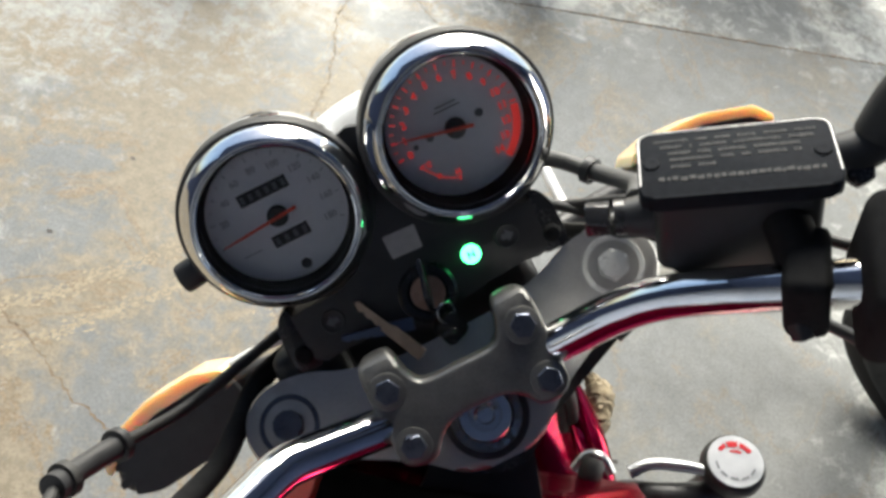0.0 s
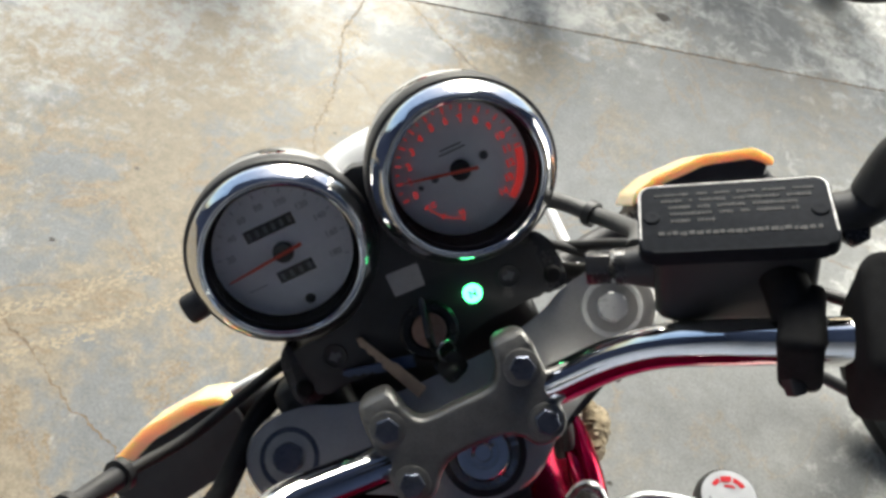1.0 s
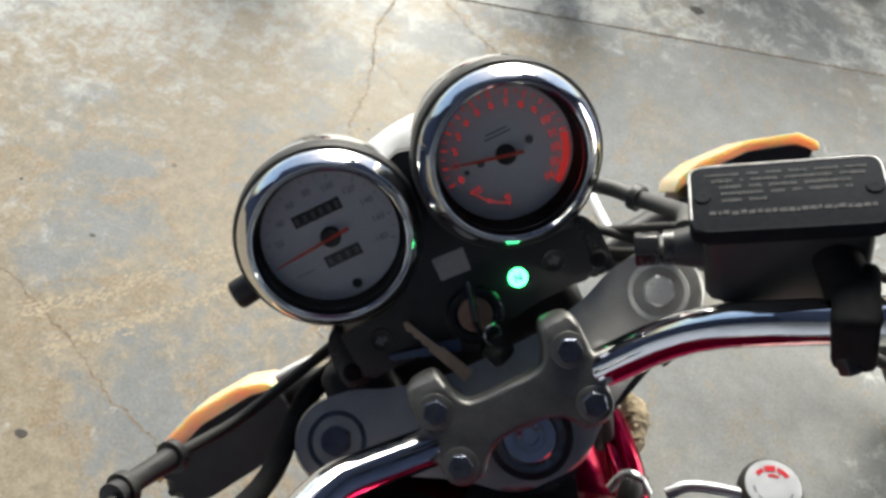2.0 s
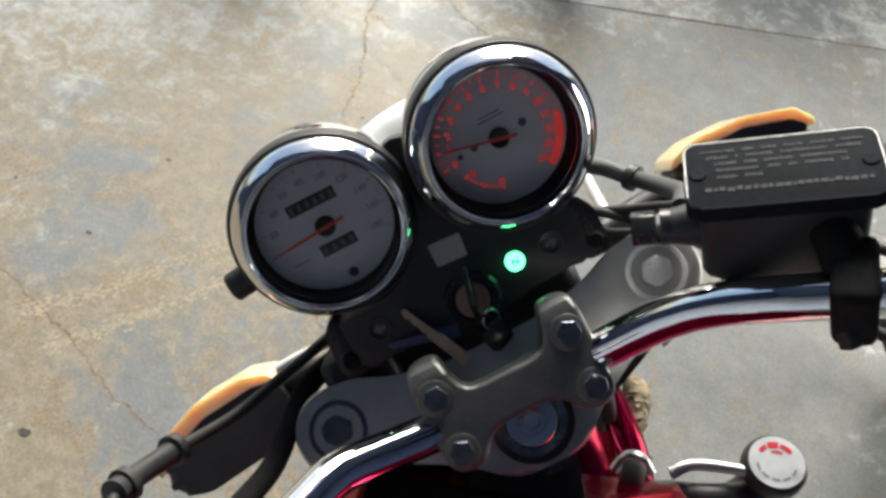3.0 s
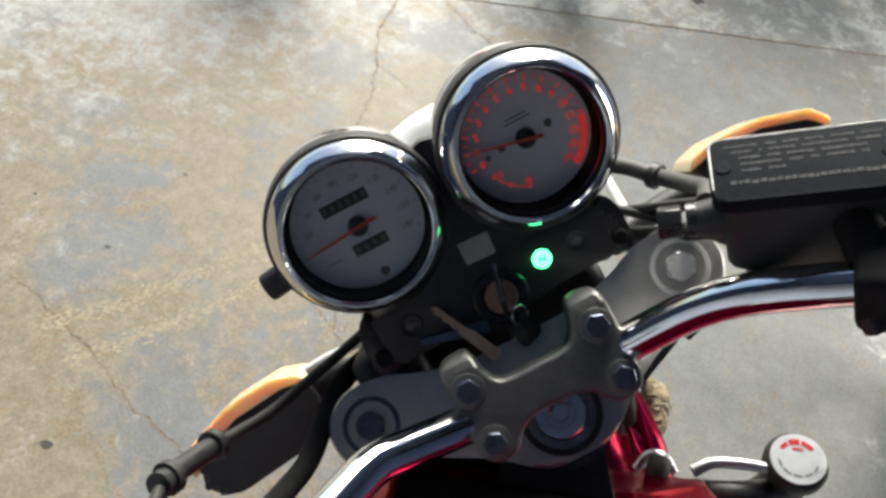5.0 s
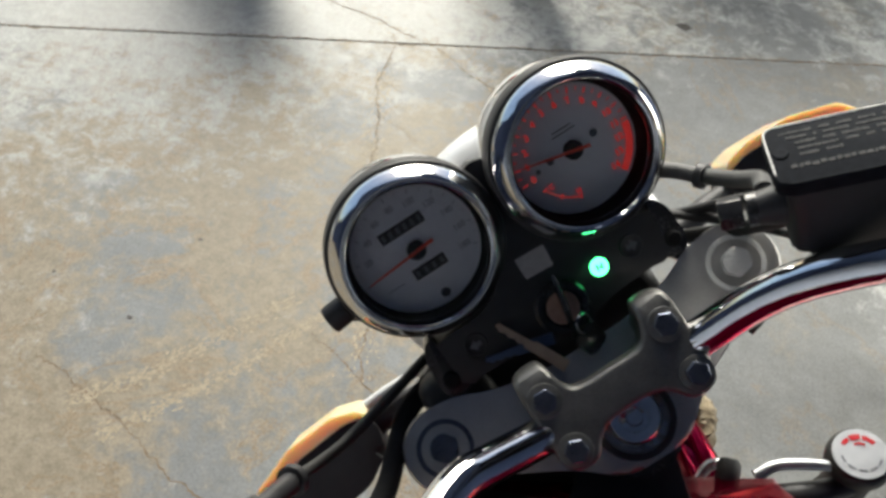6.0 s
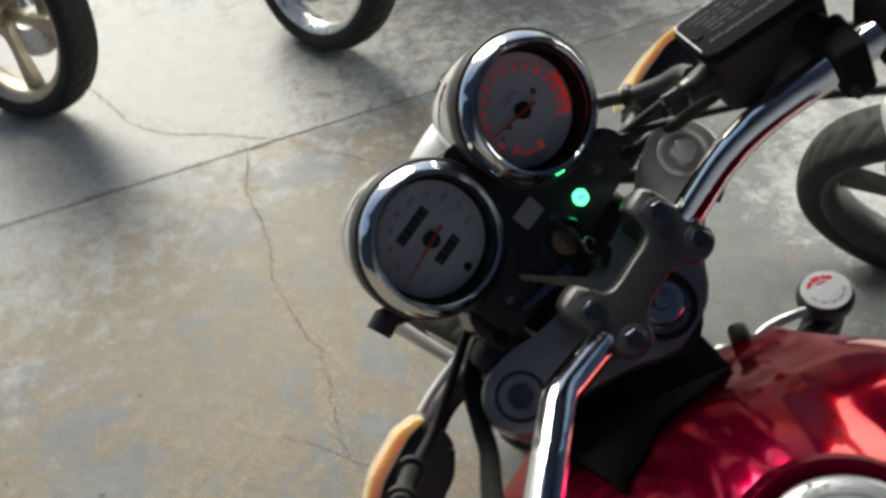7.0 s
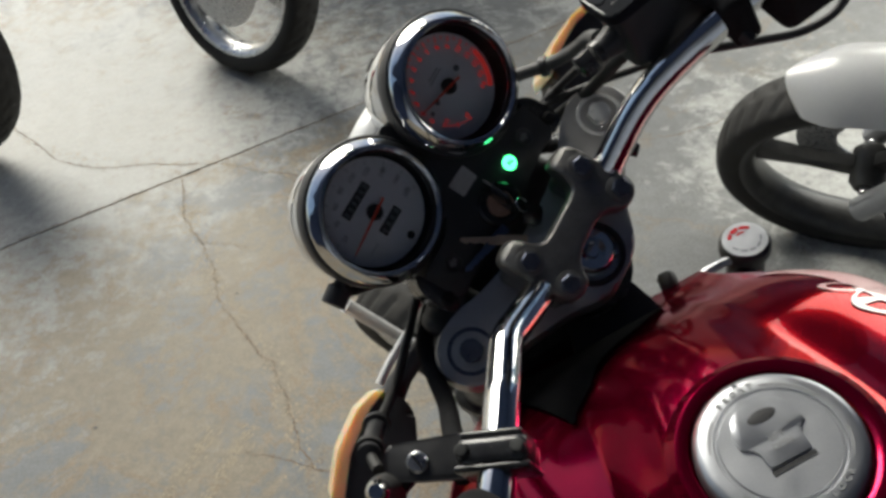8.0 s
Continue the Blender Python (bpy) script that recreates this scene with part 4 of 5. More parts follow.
# hoses and cables
HOSES = [
    ("brake_hose", [(0.060, 0.150, -0.045), (0.088, 0.128, -0.018), (0.104, 0.1140, -0.006), (0.116, 0.098, 0.001), (0.125, 0.080, 0.022), (0.123, 0.067, 0.055), (0.114, 0.057, 0.076)], 0.0052, HOSE, "grey-black rubber brake hose"),
    ("throttle_cable", [(0.070, 0.120, -0.055), (0.100, 0.090, -0.03), (0.128, 0.050, 0.0), (0.142, 0.015, 0.035), (0.155, -0.013, 0.050), (0.173, -0.039, 0.052), (0.192, -0.064, 0.055), (0.2136, -0.078, 0.064), (0.232, -0.074, 0.085), (0.236, -0.055, 0.11)], 0.0032, BLACK, "thin black throttle cable"),
    ("throttle_cable", [(0.064, 0.124, -0.06), (0.094, 0.098, -0.04), (0.126, 0.072, 0.005), (0.150, 0.045, 0.05), (0.175, 0.01, 0.070), (0.200, -0.02, 0.085)], 0.0032, BLACK, "thin black throttle cable"),
    ("wiring_loom", [(0.056, 0.110, -0.06), (0.088, 0.085, -0.045), (0.118, 0.060, -0.01), (0.140, 0.036, 0.045), (0.150, 0.012, 0.075)], 0.0048, RUBBER, "black sleeved wiring loom"),
    ("clutch_cable", [(-0.060, 0.115, -0.060), (-0.090, 0.105, -0.045), (-0.118, 0.0935, -0.028), (-0.158, 0.0800, -0.010), (-0.186, 0.0700, 0.030), (-0.200, 0.058, 0.068), (-0.206, 0.046, 0.084)], 0.0036, RUBBER, "black clutch cable"),
    ("wiring_loom", [(-0.050, 0.105, -0.075), (-0.088, 0.094, -0.055), (-0.116, 0.080, -0.035), (-0.133, 0.060, -0.020), (-0.148, 0.040, 0.0), (-0.165, 0.022, 0.045), (-0.185, 0.000, 0.085)], 0.0068, MATTBLACK, "black sleeved wiring loom"),
    ("cable_end", [(-0.05, 0.13, -0.04), (-0.085, 0.135, -0.03), (-0.100, 0.140, -0.015), (-0.110, 0.143, 0.0)], 0.004, BLACK, "black meter cable")]
for name, points, rad, mat, label in HOSES:
    part(name, tube(points, rad, 14, 7), mat, bike, label, MF)
for p, d in (((0.116, 0.098, 0.001), (0.5, -0.85, 0.4)),):
    part("hose_collar", lathe([(0.0063, -0.003), (0.0080, -0.0025), (0.0080, 0.0025), (0.0063, 0.003)], 18, m=facing(p, d)), BLACK, bike, m=MF)
part("cable_adjuster", tube([(-0.183, 0.0712, 0.026), (-0.195, 0.0635, 0.054), (-0.202, 0.0570, 0.074)], [0.0066, 0.0062, 0.0076], 16, 3), BLACK, bike, "ribbed black cable adjuster", MF)
for k, p in enumerate(((-0.184, 0.0708, 0.029), (-0.199, 0.0600, 0.065))):
    part("adjuster_collar", lathe([(0.0060, -0.0028), (0.0095, -0.0024), (0.0095, 0.0024), (0.0060, 0.0028)], 20, m=facing(p, (-0.42, -0.25, 0.87))), RUBBER if k else BLACK, bike, "black rubber cable collar", MF)
part("headlamp_stay", tube([(-0.1046, 0.1812, -0.134), (-0.1034, 0.177, -0.148), (-0.0938, 0.1455, -0.260), (-0.0900, 0.133, -0.304)], 0.0065, 16, 5), SILVER, bike, "bright silver headlamp stay", MF)
part("headlamp_stay", tube([(0.118, 0.172, -0.152), (0.1151, 0.143, -0.1414), (0.1126, 0.1097, -0.1263), (0.111, 0.092, -0.119)], [0.0040, 0.0044, 0.0044, 0.0036], 14, 5), SILVER, bike, "bright silver headlamp stay", MF)
part("yoke_bolt", prism(rounded(hexagon(0.006), 0.001, 2), -0.010, 0.002, 0.001, m=facing((0.0927, 0.0070, -0.020), (0.25, -1, 0))), GLOSSBLACK, bike, "black yoke pinch bolt", MF)

# key in the ignition and the keys that hang from it
keys = thing("key_ring", MF @ at(0.002, 0.062, 0.004), "bunch of worn keys hanging from the ignition", "keys")
part("key_in_lock", prism(rounded([(-0.0016, -0.012), (0.0016, -0.012), (0.0016, 0.013), (-0.0016, 0.013)], 0.0008, 2), 0.0, 0.024, 0.0006, m=at(0.001, 0.0735, 0.001, -14, 0, -12)), GLOSSBLACK, keys, "black key bow in the lock", MF)
bm = lathe([(0.0058, -0.0009), (0.0064, 0.0), (0.0058, 0.0009), (0.0052, 0.0)], 32, m=facing((0.0055, 0.0600, 0.006), (0.5, -0.5, 0.8)), closed=True)
part("split_ring", bm, STEEL, keys, "steel split ring", MF)
part("ring_fob", prism(rounded([(-0.008, -0.008), (0.008, -0.008), (0.008, 0.008), (-0.008, 0.008)], 0.004), -0.003, 0.003, 0.001, m=facing((0.004, 0.052, 0.0), (0.2, -0.5, 0.85))), GLOSSBLACK, keys, "black plastic fob", MF)


def key_blade(name, a, b, mat, label):
    a, b = Vector(a), Vector(b)
    x = (b - a).normalized()
    n = (Vector((0, -0.35, 0.94)) - x * Vector((0, -0.35, 0.94)).dot(x)).normalized()
    ln = (b - a).length
    teeth = [(0.0, 0.0028), (ln * 0.55, 0.0026)]
    for k in range(6):
        teeth += [(ln * (0.58 + 0.065 * k), 0.0024 if k % 2 else 0.0008)]
    o = [(0.0, -0.0045), (ln * 0.45, -0.0042), (ln * 0.5, -0.0026), (ln * 0.97, -0.0024), (ln, 0.0)] + teeth[::-1]
    part(name, prism(o, -0.0009, 0.0009, 0.0003, segments=1, m=axes(a, x, n.cross(x), n)), mat, keys, label, MF)


key_blade("brass_key", (-0.0175, 0.0440, 0.006), (-0.0392, 0.0885, 0.004), BRASS, "worn brass key")
key_blade("blue_key", (-0.014, 0.0625, 0.001), (-0.0560, 0.0745, -0.004), KEYBLUE, "dull blue key")

# tank
TANK = [  # along the bike: half width, crown height, ridge half width, ridge height, side bottom
    (0.034, 0.094, -0.110, 0.050, -0.119, -0.20), (0.0, 0.130, -0.080, 0.054, -0.088, -0.225), (-0.025, 0.154, -0.059, 0.056, -0.066, -0.235), (-0.05, 0.171, -0.039, 0.058, -0.046, -0.24), (-0.079, 0.182, -0.016, 0.061, -0.028, -0.24), (-0.100, 0.186, 0.000, 0.066, -0.021, -0.24),
    (-0.130, 0.188, 0.019, 0.073, -0.015, -0.238), (-0.165, 0.188, 0.034, 0.080, -0.008, -0.235), (-0.21, 0.186, 0.040, 0.088, -0.004, -0.23), (-0.28, 0.175, 0.034, 0.090, -0.010, -0.22), (-0.36, 0.145, 0.005, 0.080, -0.03, -0.21), (-0.43, 0.115, -0.04, 0.065, -0.07, -0.20), (-0.47, 0.085, -0.09, 0.05, -0.11, -0.19)]
TANK_Y = np.linspace(0.034, -0.47, 85)
_cols = [np.array(c) for c in zip(*TANK)]
_order = np.argsort(_cols[0])
_soft = np.exp(-0.5 * (np.arange(-8, 9) / 3.0) ** 2)
_soft /= _soft.sum()
TANK_ROWS = [np.convolve(np.pad(np.interp(TANK_Y, _cols[0][_order], c[_order]), 8, "edge"), _soft, "valid") for c in _cols[1:]]


def tank_line(i):
    """The cross-section of the tank at its row i, from the left side over the crown to the right."""
    y = float(TANK_Y[i])
    hw, top, rx, rz, bot = (float(c[i]) for c in TANK_ROWS)
    down = bot - rz
    half = [(hw * 0.72, bot), (hw * 0.94, rz + 0.70 * down), (hw, rz + 0.42 * down), (hw * 0.975, rz + 0.27 * down), (rx + 0.55 * (hw - rx), rz + 0.11 * down), (rx + 0.006, rz - 0.0028), (rx, rz), (rx - 0.006, rz + 0.0012 + 0.08 * (top - rz)), (rx * 0.70, rz + 0.45 * (top - rz)), (rx * 0.45, rz + 0.82 * (top - rz)), (rx * 0.2, top)]
    p = [(-a, b) for a, b in half] + [(0, top)] + half[::-1]
    line = smooth_path([(a, 0, b) for a, b in p], 8)
    fade = max(0.0, min(1.0, (y + 0.075) / 0.109)) ** 1.3
    return [Vector((v.x, y - 0.036 * fade * max(0.0, 1 - (v.x / hw) ** 2), v.z)) for v in line]


def tank_mesh():
    bm = bmesh.new()
    rows = [[bm.verts.new(v) for v in tank_line(i)] for i in range(len(TANK_Y))]
    for a, b in zip(rows, rows[1:]):
        for k in range(len(a) - 1):
            bm.faces.new((a[k], a[k + 1], b[k + 1], b[k]))
    bm.faces.new(rows[0])
    bm.faces.new(rows[-1][::-1])
    return bm


tank = part("fuel_tank", tank_mesh(), RED, bike, "glossy candy red fuel tank", MB, sharp=60)


def tank_decal(i0, i1, lo0, lo1, hi0, hi1):
    """A patch that lies 0.8 mm off the tank between rows i0 and i1; lo and hi: the band of the section that it covers, from 0 to 1."""
    bm = bmesh.new()
    rows = []
    for i in range(i0, i1 + 1):
        line = tank_line(i)
        t = (i - i0) / (i1 - i0)
        a, b = lo0 + (lo1 - lo0) * t, hi0 + (hi1 - hi0) * t
        row = []
        for k in range(7):
            f = (a + (b - a) * k / 6) * (len(line) - 1)
            j = min(int(f), len(line) - 2)
            v = line[j].lerp(line[j + 1], f - j)
            d = (line[j + 1] - line[j]).normalized()
            row.append(bm.verts.new(v + Vector((-d.z, 0, d.x)) * 0.0008))
        rows.append(row)
    for p, q in zip(rows, rows[1:]):
        for k in range(6):
            bm.faces.new((p[k], p[k + 1], q[k + 1], q[k]))
    return bm


def front_cover():
    """A thin dark sheet on the tank's sloping front, clutch side, standing in for shade and dark reflection."""
    bm = bmesh.new()
    rows = []
    for i in range(4, 24):
        line = tank_line(i)
        y = float(TANK_Y[i])
        right = float(np.interp(y, [-0.100, -0.086, -0.069, -0.047, 0.004, 0.034], [-0.074, -0.053, -0.038, 0.0, 0.040, 0.050]))
        left = max(float(np.interp(y, [-0.100, -0.074, -0.054, 0.0], [-0.078, -0.088, -0.094, -0.105])), -0.9 * float(TANK_ROWS[0][i]))
        upper = line[len(line) // 8: -(len(line) // 8)]
        row = []
        for k in range(11):
            x = left + (right - left) * k / 10
            across = [v.x for v in upper]
            row.append(bm.verts.new((x, float(np.interp(x, across, [v.y for v in upper])) + 0.001, float(np.interp(x, across, [v.z for v in upper])) + 0.003)))
        rows.append(row)
    for p, q in zip(rows, rows[1:]):
        for k in range(10):
            bm.faces.new((p[k], p[k + 1], q[k + 1], q[k]))
    bmesh.ops.solidify(bm, geom=bm.faces[:], thickness=0.0022)
    return bm


part("front_cover", front_cover(), MATTBLACK, tank, "black sheet standing in for shade and dark reflection on the tank's front", MB, sharp=60)


def on_tank(row, f, lift=0.0012):
    """The point at a row (not whole) and a share of the section, a little off the paint."""
    i = int(row)
    u = row - i

    def point(k):
        line = tank_line(k)
        q = f * (len(line) - 1)
        j = min(int(q), len(line) - 2)
        return line[j].lerp(line[j + 1], q - j), (line[j + 1] - line[j]).normalized()
    (p, d), (q, _) = point(i), point(i + 1)
    return p.lerp(q, u) + Vector((-d.z, 0, d.x)) * lift


def tank_ring(row, f, a, b, turn, width):
    """A ring of the given half axes, in rows and shares of the section, laid on the tank."""
    bm = bmesh.new()
    n = 36
    rows = []
    for k in range(n):
        w = 2 * math.pi * k / n
        pair = []
        for s in (1.0, 1.0 - width):
            x, y = a * s * math.cos(w), b * s * math.sin(w)
            pair.append(bm.verts.new(on_tank(row + x * math.cos(turn) - y * 60 * math.sin(turn), f + x / 60 * math.sin(turn) + y * math.cos(turn))))
        rows.append(pair)
    for k in range(n):
        p, q = rows[k], rows[(k + 1) % n]
        bm.faces.new((p[0], p[1], q[1], q[0]))
    return bm


for band in ((10, 26, 0.825, 0.835, 0.84, 0.875),):
    part("decal", tank_decal(*band), PINK, tank, "pale pink side decal", MB)
for row, f, a, b, turn, width in ((21.0, 0.826, 1.5, 0.010, 0.3, 0.3), (23.4, 0.834, 1.9, 0.012, -0.5, 0.24), (26.0, 0.83, 2.2, 0.014, 0.2, 0.35)):
    part("decal", tank_ring(row, f, a, b, turn, width), PINK, tank, "pale pink looped side decal", MB)
MC = MB @ at(0.0035, -0.208, 0.0405, 0, 0, 0)
part("filler_dish", lathe([(0.0462, -0.006), (0.0468, 0.0005), (0.0498, 0.0020), (0.0540, 0.0015), (0.0600, -0.005)], 64), RED, tank, m=MC)
filler = part("filler_cap", lathe([(0.0, 0.006), (0.0308, 0.006), (0.0314, 0.0050), (0.0328, 0.0050), (0.0334, 0.006), (0.0390, 0.006), (0.0425, 0.0047), (0.0446, 0.0012), (0.0446, -0.006)], 72), ALLOY, bike, "round satin silver fuel filler cap", MC)
flap = [(-0.0125, -0.0105), (0.0125, -0.0105), (0.0125, 0.001), (0.0145, 0.0035), (0.0180, 0.0040), (0.0195, 0.0075), (0.0190, 0.0140), (0.0150, 0.0225), (0.0080, 0.0270), (0.0, 0.0285), (-0.0080, 0.0270), (-0.0150, 0.0225), (-0.0190, 0.0140), (-0.0195, 0.0075), (-0.0180, 0.0040), (-0.0145, 0.0035), (-0.0125, 0.001)]
part("key_flap", prism(rounded(flap, 0.002, 3), 0.0062, 0.0076, 0.0006), ALLOY, filler, "hinged key flap", MC)
part("keyhole", lathe([(0.0, 0.0078), (0.0060, 0.0079), (0.0085, 0.0077)], 28, m=at(0.001, 0.0170, 0.0) @ Matrix.Diagonal((1.0, 0.45, 1.0, 1.0))), DARKPRINT, filler, "dark key recess", MC)
part("flap_slot", prism([(-0.0128, -0.0142), (0.0128, -0.0142), (0.0128, -0.0112), (-0.0128, -0.0112)], 0.0058, 0.0064), DARKPRINT, filler, "dark finger slot", MC)
for word, cy in (("LIFT", 0.0040), ("OPEN", -0.0015)):
    bm = bmesh.new()
    add_text(bm, word, 0.0046, at(0.001, cy, 0.0078))
    part("engraved_word", bm, ENGRAVED, filler, "engraved dark lettering", MC)
for word, mid, flip in (("FRONT", 96, 1), ("PUSH", 250, -1), ("LOCK", 292, -1)):
    bm = bmesh.new()
    for k, letter in enumerate(word):
        a = mid - flip * (k - (len(word) - 1) / 2) * 8.2
        add_text(bm, letter, 0.0050, at(0.0360 * math.cos(radians(a)), 0.0360 * math.sin(radians(a)), 0.0064, 0, 0, a - 90 if flip > 0 else a + 90))
    part("engraved_word", bm, ENGRAVED, filler, "engraved dark lettering", MC)
part("front_mark", prism([(-0.002, 0.0392), (0.002, 0.0392), (0.0, 0.0418)], 0.006, 0.0064), GREYPRINT, filler, "small engraved triangle", MC)
for a0_, a1_ in ((20, 72), (128, 160), (205, 225), (318, 345)):
    bm = bmesh.new()
    arc_band(bm, 0.0350, 0.0362, a0_, a1_, 0.0063, 12)
    part("engraved_arc", bm, ENGRAVED, filler, m=MC)
# frame head, engine block, seat, wheels that carry the bike
part("steering_head", lathe([(0.0, -0.05), (0.034, -0.05), (0.034, -0.195), (0.0, -0.195)], 28), GLOSSBLACK, bike, "black steering head", MF)
spine = prism([(0.010, 0.082), (0.016, 0.06), (0.031, 0.015), (0.040, -0.012), (-0.040, -0.012), (-0.030, 0.015), (-0.02, 0.082)][::-1], -0.19, -0.060, 0.0022)
for v in spine.verts:
    if v.co.z > -0.1:
        v.co.z += (v.co.y - 0.082) * 0.33
part("frame_spine", spine, BLACK, bike, "matt black frame gusset behind the steering head", MB)
for k, (xa_, xb_) in enumerate(((0.0, 0.004), (0.010, 0.018), (-0.012, -0.016))):
    part("frame_wire", tube([(xa_, 0.075, -0.064), (xa_ * 0.5 + xb_ * 0.5, 0.045, -0.0715), (xb_, 0.005, -0.087)], 0.0022, 8, 4), HOSE if k == 0 else BLACK, bike, "thin wire on the frame gusset", MB)
part("cable_box", box(0.075, 0.075, 0.085, 0.012, m=at(-0.062, 0.050, -0.150)), BLACK, bike, "black cable box beside the steering head", MB)
part("radiator_cowl", tube([(0.064, 0.250, -0.420), (0.074, 0.228, -0.425), (0.090, 0.188, -0.428), (0.102, 0.150, -0.435), (0.108, 0.12, -0.46)], [0.010, 0.015, 0.018, 0.018, 0.014], 20, 6), RED, bike, "red side cowl beside the radiator", MB)
rng = random.Random(12)
flakes = tube([(0.084, 0.285, -0.455), (0.096, 0.265, -0.450), (0.098, 0.245, -0.452), (0.095, 0.225, -0.455), (0.09, 0.20, -0.46)], [0.006, 0.016, 0.015, 0.014, 0.006], 18, 7)
for v in flakes.verts:
    v.co += Vector((rng.uniform(-1, 1), rng.uniform(-1, 1), rng.uniform(-1, 1))) * 0.0022
part("radiator_edge", flakes, RUST, bike, "corroded tan radiator edge", MB)
for xa_ in (0.050, 0.060):
    part("radiator_hose", tube([(xa_ - 0.02, 0.16, -0.22), (xa_, 0.19, -0.33), (xa_ + 0.012, 0.22, -0.46)], 0.006, 10, 5), BLACK, bike, "black cable beside the steering head", MB)
part("hose_elbow", tube([(0.066, 0.094, -0.275), (0.076, 0.104, -0.265), (0.088, 0.102, -0.263), (0.098, 0.092, -0.268)], [0.004, 0.005, 0.0055, 0.004], 14, 5), STEEL, bike, "small steel hose elbow", MB)
part("engine", box(0.34, 0.36, 0.36, 0.03, m=at(0, -0.16, -0.52)), BLACKALLOY, bike, "black engine block", MB)
part("seat", box(0.26, 0.62, 0.10, 0.04, m=at(0, -0.74, -0.15)), RUBBER, bike, "black seat", MB)


def tyre_mesh(radius, w, h):
    """A road tyre about z with slanted grooves sunk into its tread."""
    shape = [(1.0, -0.8), (0.75, -0.96), (0.45, -1.0), (0.30, -0.93), (0.18, -0.82), (0.11, -0.68), (0.06, -0.52), (0.03, -0.36), (0.01, -0.18), (0.0, -0.06), (0.0, 0.06), (0.01, 0.18), (0.03, 0.36), (0.06, 0.52), (0.11, 0.68), (0.18, 0.82), (0.30, 0.93), (0.45, 1.0), (0.75, 0.96), (1.0, 0.8)]
    seg, count = 288, 36
    bm = bmesh.new()
    rows = []
    for d, u in shape:
        row = []
        for k in range(seg):
            a = 2 * math.pi * k / seg
            sunk = 0.0
            if 0.1 < abs(u) < 0.75:
                ph = (k * count / seg + abs(u) * 0.9 + (0.5 if u > 0 else 0.0)) % 1.0
                sunk = 0.005 if ph < 0.25 else 0.0
            rr = radius - h * d - sunk
            row.append(bm.verts.new((rr * math.cos(a), rr * math.sin(a), w * u)))
        rows.append(row)
    for p, q in zip(rows, rows[1:]):
        for k in range(seg):
            bm.faces.new((p[k], p[(k + 1) % seg], q[(k + 1) % seg], q[k]))
    return bm


def mudguard_mesh(radius, a0, a1, half, lift=0.030):
    """A curved mudguard over a wheel that rolls along y, between two angles."""
    bm = bmesh.new()
    rows = []
    n = 32
    for i in range(n + 1):
        a = radians(a0 + (a1 - a0) * i / n)
        edge = min(1.0, min(i, n - i) / n * 7)
        ww = half * (0.45 + 0.55 * math.sqrt(edge))
        row = []
        for j in range(-7, 8):
            u = j / 7
            rr = radius + lift - 0.052 * abs(u) ** 2.2
            row.append(bm.verts.new((u * ww, rr * math.cos(a), rr * math.sin(a))))
        rows.append(row)
    for p, q in zip(rows, rows[1:]):
        for k in range(len(p) - 1):
            bm.faces.new((p[k], p[k + 1], q[k + 1], q[k]))
    bmesh.ops.solidify(bm, geom=bm.faces[:], thickness=0.004)
    return bm


def wheel_parts(parent, m, radius, width, rim_mat, spokes, spoke_mat, disc_side=0, rim_depth=0.024, spoke_turn=17):
    """A wheel about the local x axis, its centre at m's origin."""
    turn = m @ at(0, 0, 0, 0, 90, 0)
    w, h = width / 2, width * 0.52
    tyre = part("tyre", tyre_mesh(radius, w, h), TYRE, parent, "black road tyre", turn, sharp=50)
    r = radius - h
    part("rim", lathe([(r + 0.006, -w * 0.82), (r - 0.002, -w * 0.84), (r - 0.012, -w * 0.74), (r - rim_depth, -w * 0.4), (r - rim_depth - 0.004, 0), (r - rim_depth, w * 0.4), (r - 0.012, w * 0.74), (r - 0.002, w * 0.84), (r + 0.006, w * 0.82), (r - 0.004, w * 0.5), (r - 0.012, 0), (r - 0.004, -w * 0.5)], 72, closed=True), rim_mat, parent, "alloy wheel rim", turn)
    part("hub", lathe([(0.0, -0.05), (0.022, -0.05), (0.034, -0.035), (0.036, 0.035), (0.022, 0.05), (0.0, 0.05)], 32), spoke_mat, parent, m=turn)
    me = None
    for k in range(spokes):
        if me is None:
            me = mesh_of("spoke", prism(rounded([(0.03, -0.018), (0.12, -0.013), (r - rim_depth, -0.024), (r - rim_depth, 0.024), (0.12, 0.013), (0.03, 0.018)], 0.004), -0.014, 0.014, 0.005), spoke_mat)
        part("spoke", me, spoke_mat, parent, m=turn @ at(0, 0, 0, 0, 0, 360 / spokes * k + spoke_turn))
    if disc_side:
        part("brake_disc", lathe([(0.07, -0.0025), (0.15, -0.0025), (0.15, 0.0025), (0.07, 0.0025)], 64, m=at(0, 0, disc_side * (w + 0.006)), closed=True), STEEL, parent, "steel brake disc", turn)
    return tyre


fw = part("front_wheel", lathe([(0.0, -0.055), (0.012, -0.055), (0.012, 0.055), (0.0, 0.055)], 16, m=at(0, 0, 0, 0, 90, 0)), STEEL, bike, "front wheel with black tyre", MF @ at(0, 0.070, -0.835))
wheel_parts(fw, MF @ at(0, 0.070, -0.835), 0.300, 0.105, RIM, 6, RIM, 1)
part("mudguard", mudguard_mesh(0.300, 62, 205, 0.066), RED, bike, "red front mudguard", MF @ at(0, 0.070, -0.835))
rear_m = MB @ at(0, -1.02, -0.735)
rw = part("rear_wheel", lathe([(0.0, -0.075), (0.012, -0.075), (0.012, 0.075), (0.0, 0.075)], 16, m=at(0, 0, 0, 0, 90, 0)), STEEL, bike, "rear wheel with black tyre", rear_m)
